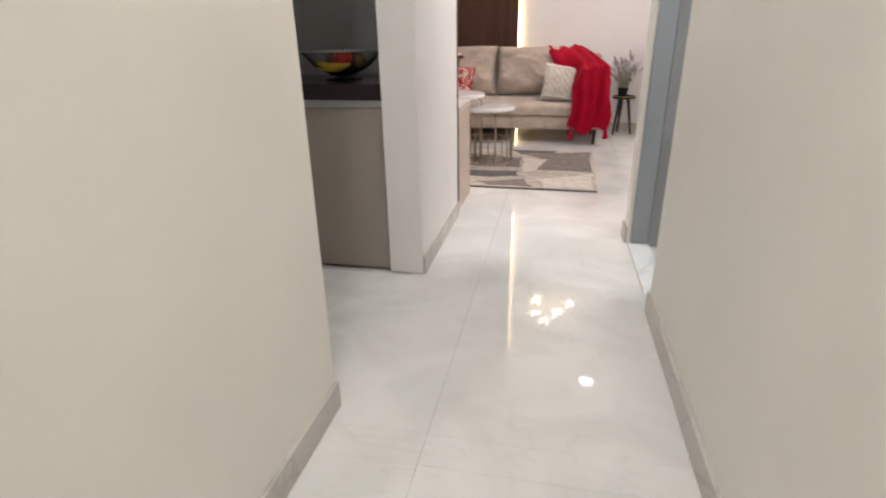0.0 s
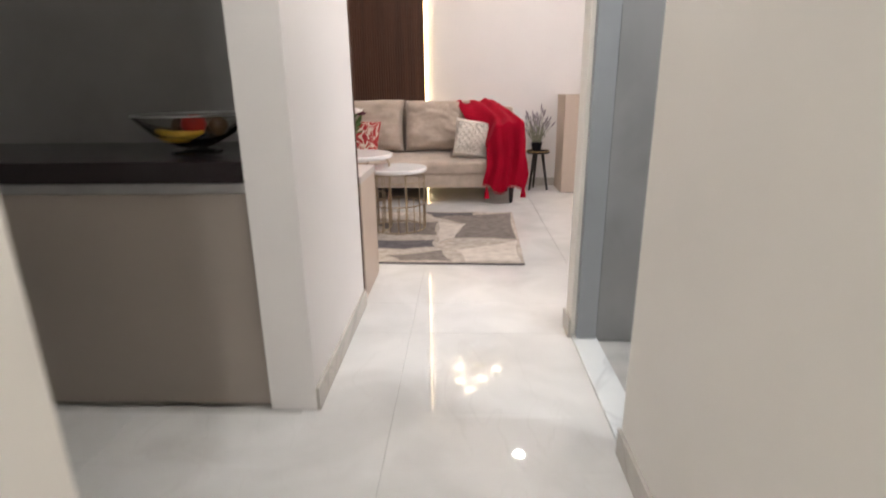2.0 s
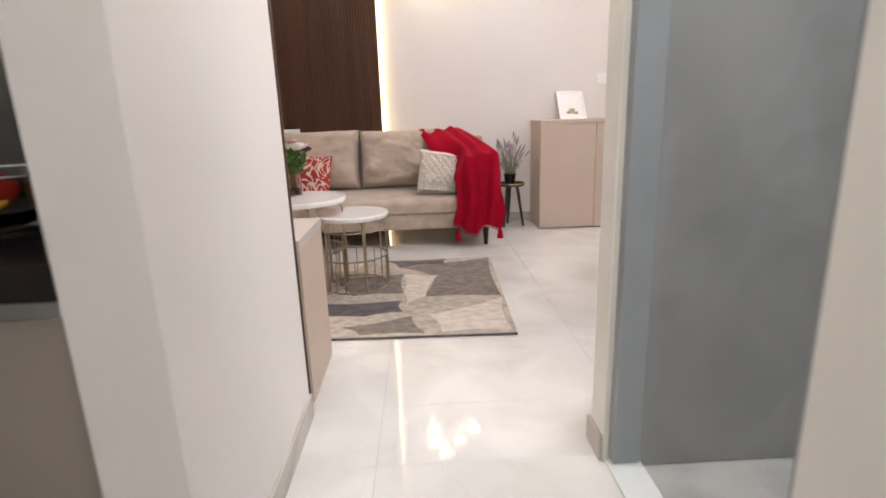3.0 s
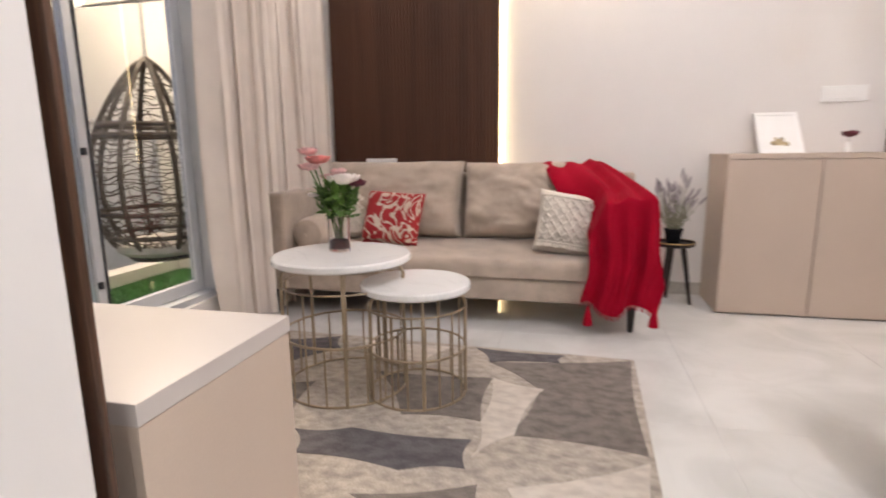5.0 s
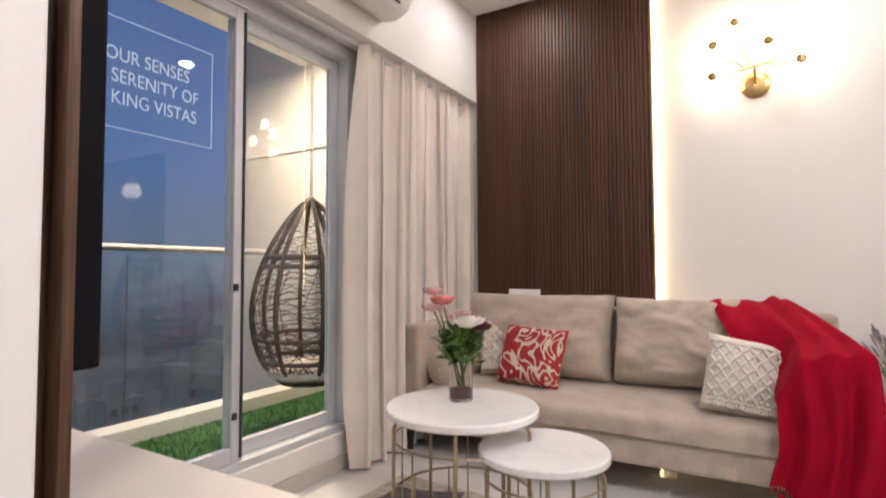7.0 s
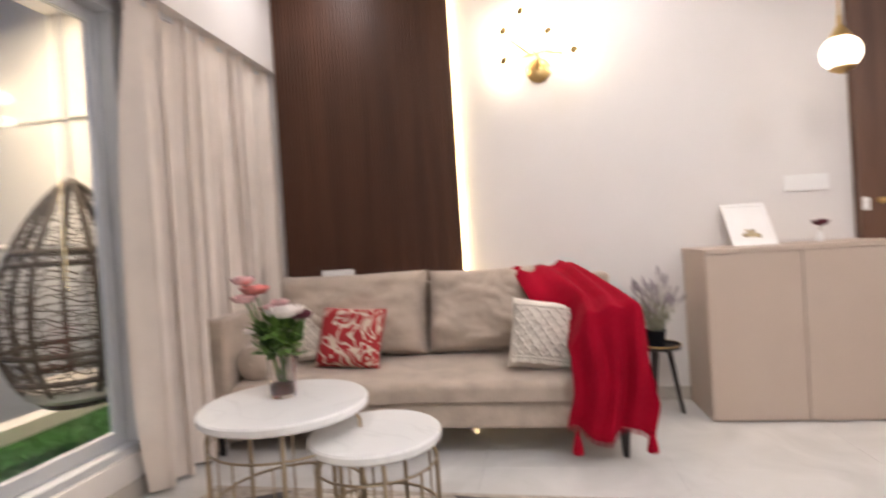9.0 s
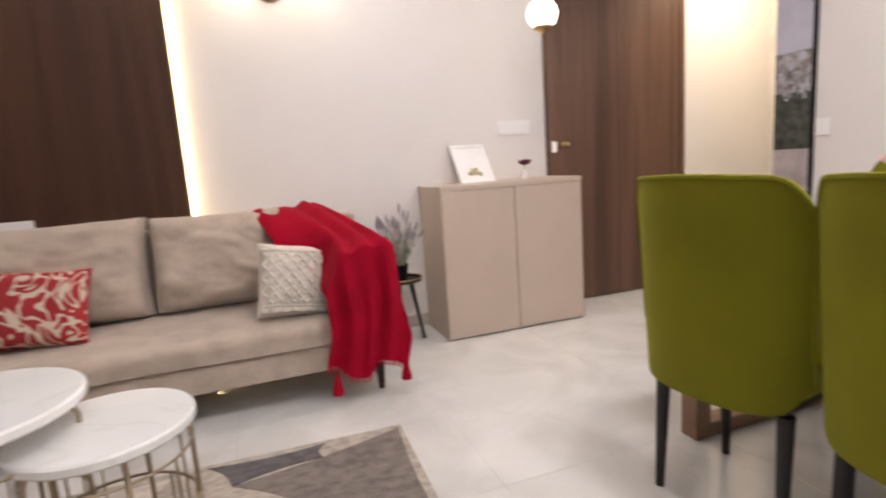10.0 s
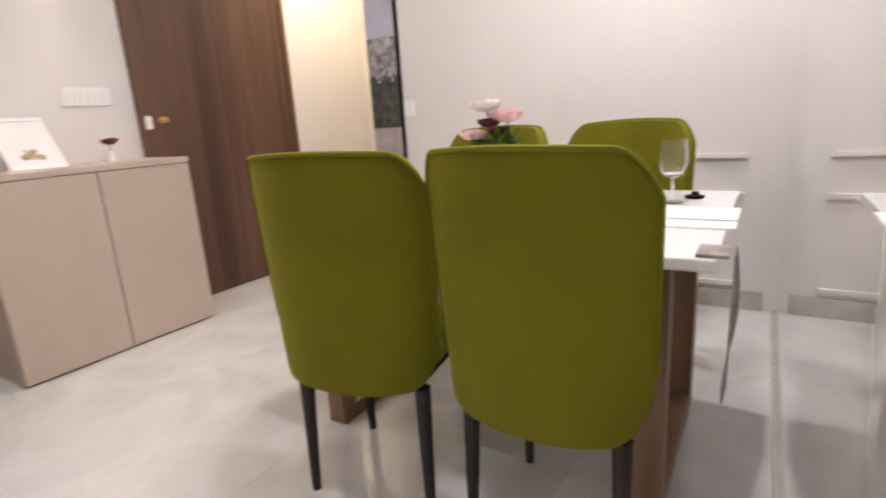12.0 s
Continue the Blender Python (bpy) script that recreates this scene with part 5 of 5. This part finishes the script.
kn = thing("candle_holder", (2.50, 4.28, 0.757), "small dark metal holder on the table", "holder")
part("dish", lathe([(0, 0), (0.028, 0), (0.03, 0.008), (0.012, 0.012), (0.010, 0.022), (0, 0.022)], (2.50, 4.27, 0.7575), 18), BLACK, kn, "", True)


def wine_glass(x, y):
    t = thing("wine_glass", (x, y, 0.757), "clear stemmed wine glass on the table", "glass", "wine glasses")
    part("bowl", lathe([(0.004, 0.075), (0.03, 0.088), (0.043, 0.12), (0.042, 0.16), (0.036, 0.195), (0.0345, 0.195), (0.040, 0.16), (0.041, 0.12), (0.028, 0.092), (0, 0.082)], (x, y, 0.7575), 28), GLASS, t, "", True)
    part("stem", lathe([(0.034, 0), (0.033, 0.003), (0.008, 0.008), (0.0035, 0.02), (0.0035, 0.0745), (0, 0.0745)], (x, y, 0.7575), 20), GLASS, t, "", True)
    return t


wine_glass(2.40, 4.325)
wine_glass(2.30, 4.66)
pb = thing("bowl", (2.46, 4.42, 0.757), "small white bowl on a plate", "bowl")
part("plate", lathe([(0, 0), (0.07, 0), (0.115, 0.014), (0.114, 0.017), (0.07, 0.006), (0, 0.006)], (2.5, 4.50, 0.7575), 30), WHITE_PLASTIC, pb, "", True)
part("dish", lathe([(0, 0.0065), (0.03, 0.0065), (0.062, 0.05), (0.06, 0.051), (0.03, 0.014), (0, 0.014)], (2.5, 4.50, 0.7575), 28), WHITE_PLASTIC, pb, "", True)
bouquet("flower_vase", 2.27, 4.87, 0.757, 0.9, [
    (0.0, 0.027, 0.325, 0.046, WHITE_PETAL, "blossom"), (0.0, -0.05, 0.288, 0.050, PINK, "blossom"), (-0.02, 0.065, 0.233, 0.044, PINK, "blossom"),
    (0.0, 0.017, 0.272, 0.036, PLUM, "blossom"), (0.01, -0.005, 0.245, 0.032, PLUM, "blossom")], "low vase of pink, white and plum flowers on the dining table")

# printed city view by the passage
PRINT_SKY = material("printed_sky", (0.50, 0.50, 0.60), 0.35, vary=0.1, scale=3)
PRINT_DARK = material("printed_trees", (0.055, 0.060, 0.050), 0.35, vary=0.6, scale=26, tint=(0.02, 0.022, 0.02))
PRINT_TOWN = material("printed_town", (0.28, 0.26, 0.26), 0.35, vary=0.5, scale=34, tint=(0.08, 0.08, 0.085))
PRINT_ROAD = material("printed_road", (0.42, 0.37, 0.37), 0.35, vary=0.15, scale=8)
po = thing("city_poster", (DINE_X, 6.34, 0.5), "tall framed print of a city seen from above", "poster")
px0, px1 = DINE_X - 0.014, DINE_X - 0.002
part("sky_area", box((px0, 6.192, 1.60), (px1, 6.427, 2.2)), PRINT_SKY, po)
part("town_area", box((px0, 6.192, 1.36), (px1, 6.427, 1.5998)), PRINT_TOWN, po)
part("tree_area", box((px0, 6.192, 1.02), (px1, 6.427, 1.3598)), PRINT_DARK, po)
part("road_area", box((px0, 6.192, 0.5), (px1, 6.427, 1.0198)), PRINT_ROAD, po)
rg = random.Random(5)
tw = bmesh.new()
for k in range(26):
    yy, zz = rg.uniform(6.20, 6.395), rg.uniform(1.30, 1.56)
    box((px0 - 0.0012, yy, zz), (px0 - 0.0002, yy + rg.uniform(0.008, 0.022), zz + rg.uniform(0.015, 0.05)), bm=tw)
part("printed_houses", tw, PRINT_SKY, po)
part("frame", box((px0 - 0.006, 6.172, 0.49), (px1, 6.1915, 2.21), 0.002), BLACK, po, "dark narrow frame edge")

# ---- balcony swing ----
SX, SY, SZ0, SZ1, SR = -1.94, 6.32, 0.345, 1.555, 0.375
sw = thing("egg_swing", (SX, SY, SZ0), "brown rattan egg-shaped hanging swing chair", "swing chair")


def egg(a, s):
    """a: angle round; s: 0 at the foot to 1 at the crown."""
    r = SR * (math.sin(math.pi * min(1, (0.10 + 0.90 * s)) ** 0.82)) ** 0.72 if s < 1 else 0.0
    if s < 0.12:
        r = SR * (0.62 + 0.5 * (s / 0.12)) * 0.78
    return Vector((SX + r * math.cos(a), SY + r * math.sin(a), SZ0 + (SZ1 - SZ0) * s))


for k in range(8):
    a = 2 * math.pi * k / 8 + 0.2
    part("rib", tube([egg(a, s / 24) for s in range(25)], 0.016, 7), RATTAN, sw, "", True)
for s in (0.0, 0.12, 0.24, 0.62, 0.67):
    part("hoop", tube([egg(2 * math.pi * k / 40, s) for k in range(40)], 0.015, 7, True), RATTAN, sw, "", True)
wk = bmesh.new()
rg = random.Random(17)
for k in range(30):
    s0 = 0.03 + 0.92 * k / 30
    ph = rg.uniform(0, 6)
    tube([egg(2 * math.pi * q / 48, min(0.985, max(0.0, s0 + 0.010 * math.sin(q * 1.3 + ph) + 0.006 * math.sin(q * 3.1)))) for q in range(48)], 0.0035, 4, True, bm=wk)
for k in range(34):
    a0, dr_ = rg.uniform(0, 6.28), rg.choice((-1, 1)) * rg.uniform(0.2, 0.7)
    s0 = rg.uniform(0.02, 0.6)
    tube([egg(a0 + dr_ * q / 10, min(0.97, s0 + 0.38 * q / 10)) for q in range(11)], 0.003, 4, bm=wk)
for k in range(60):
    a0, s0 = rg.uniform(0, 6.28), rg.uniform(0.0, 0.20)
    tube([egg(a0 + 0.12 * q, min(0.22, max(0, s0 + 0.05 * math.sin(q + a0)))) for q in range(7)], 0.004, 4, bm=wk)
part("woven_strands", wk, RATTAN, sw, "thin woven rattan strands")
sc2 = part("seat_cushion", lathe([(0, 0), (0.22, 0), (0.27, 0.03), (0.27, 0.07), (0.22, 0.10), (0, 0.11)], (SX, SY, SZ0 + 0.02), 30), KNIT, sw, "cream seat cushion", True)
chn = bmesh.new()
zz = SZ1
k = 0
while zz < 2.95:
    pts = []
    for q in range(12):
        a = 2 * math.pi * q / 12
        ox, oz = 0.011 * math.cos(a), 0.021 * math.sin(a)
        pts.append((SX + (ox if k % 2 else 0), SY + (0 if k % 2 else ox), zz + 0.02 + oz))
    tube(pts, 0.0038, 5, True, bm=chn)
    zz += 0.033
    k += 1
part("chain", chn, STEEL, sw, "steel chain", True)
part("ceiling_hook", lathe([(0.03, 3.019), (0.03, 3.005), (0.008, 2.99), (0.008, 2.94), (0, 2.94)], (SX, SY, 0), 16), STEEL, sw, "", True)

# ---- floor, laid tile by tile ----
floor = structure("floor", box((-2.2, -1.3, -0.12), (4.6, WALL_Y, -0.004)), GROUT, "white and grey polished marble floor tiles", "floor")
TX0, TY0, TW, TL = 0.258, 1.945, 0.86, 0.86
tile_meshes = {}


def tile_mesh(w, l):
    key = (round(w, 3), round(l, 3))
    if key not in tile_meshes:
        bm = box((-w / 2, -l / 2, -0.012), (w / 2, l / 2, 0.0), 0.0004, 1)
        me_ = bpy.data.meshes.new("tile")
        bm.to_mesh(me_)
        bm.free()
        me_.materials.append(TILE)
        tile_meshes[key] = me_
    return tile_meshes[key]


def lay(x0, x1, y0, y1):
    """Tiles on the common grid, cut to a rectangle."""
    i = math.floor((x0 - TX0) / TW)
    while TX0 + i * TW < x1:
        a, b = max(x0, TX0 + i * TW), min(x1, TX0 + (i + 1) * TW)
        j = math.floor((y0 - TY0) / TL)
        while TY0 + j * TL < y1:
            c, d = max(y0, TY0 + j * TL), min(y1, TY0 + (j + 1) * TL)
            if b - a > 0.02 and d - c > 0.02:
                ob = new("tile", tile_mesh(b - a - 0.0009, d - c - 0.0009))
                ob.parent = floor
                ob.location = ((a + b) / 2, (c + d) / 2, 0.0)
            j += 1
        i += 1


lay(-0.05, 1.04, -1.3, 2.06)
lay(-2.2, 1.04, 2.06, 3.06)
lay(-0.05, 1.04, 3.06, 4.0)
lay(-1.30, DINE_X, 4.0, WALL_Y)
lay(DINE_X, 4.6, 5.6, WALL_Y)
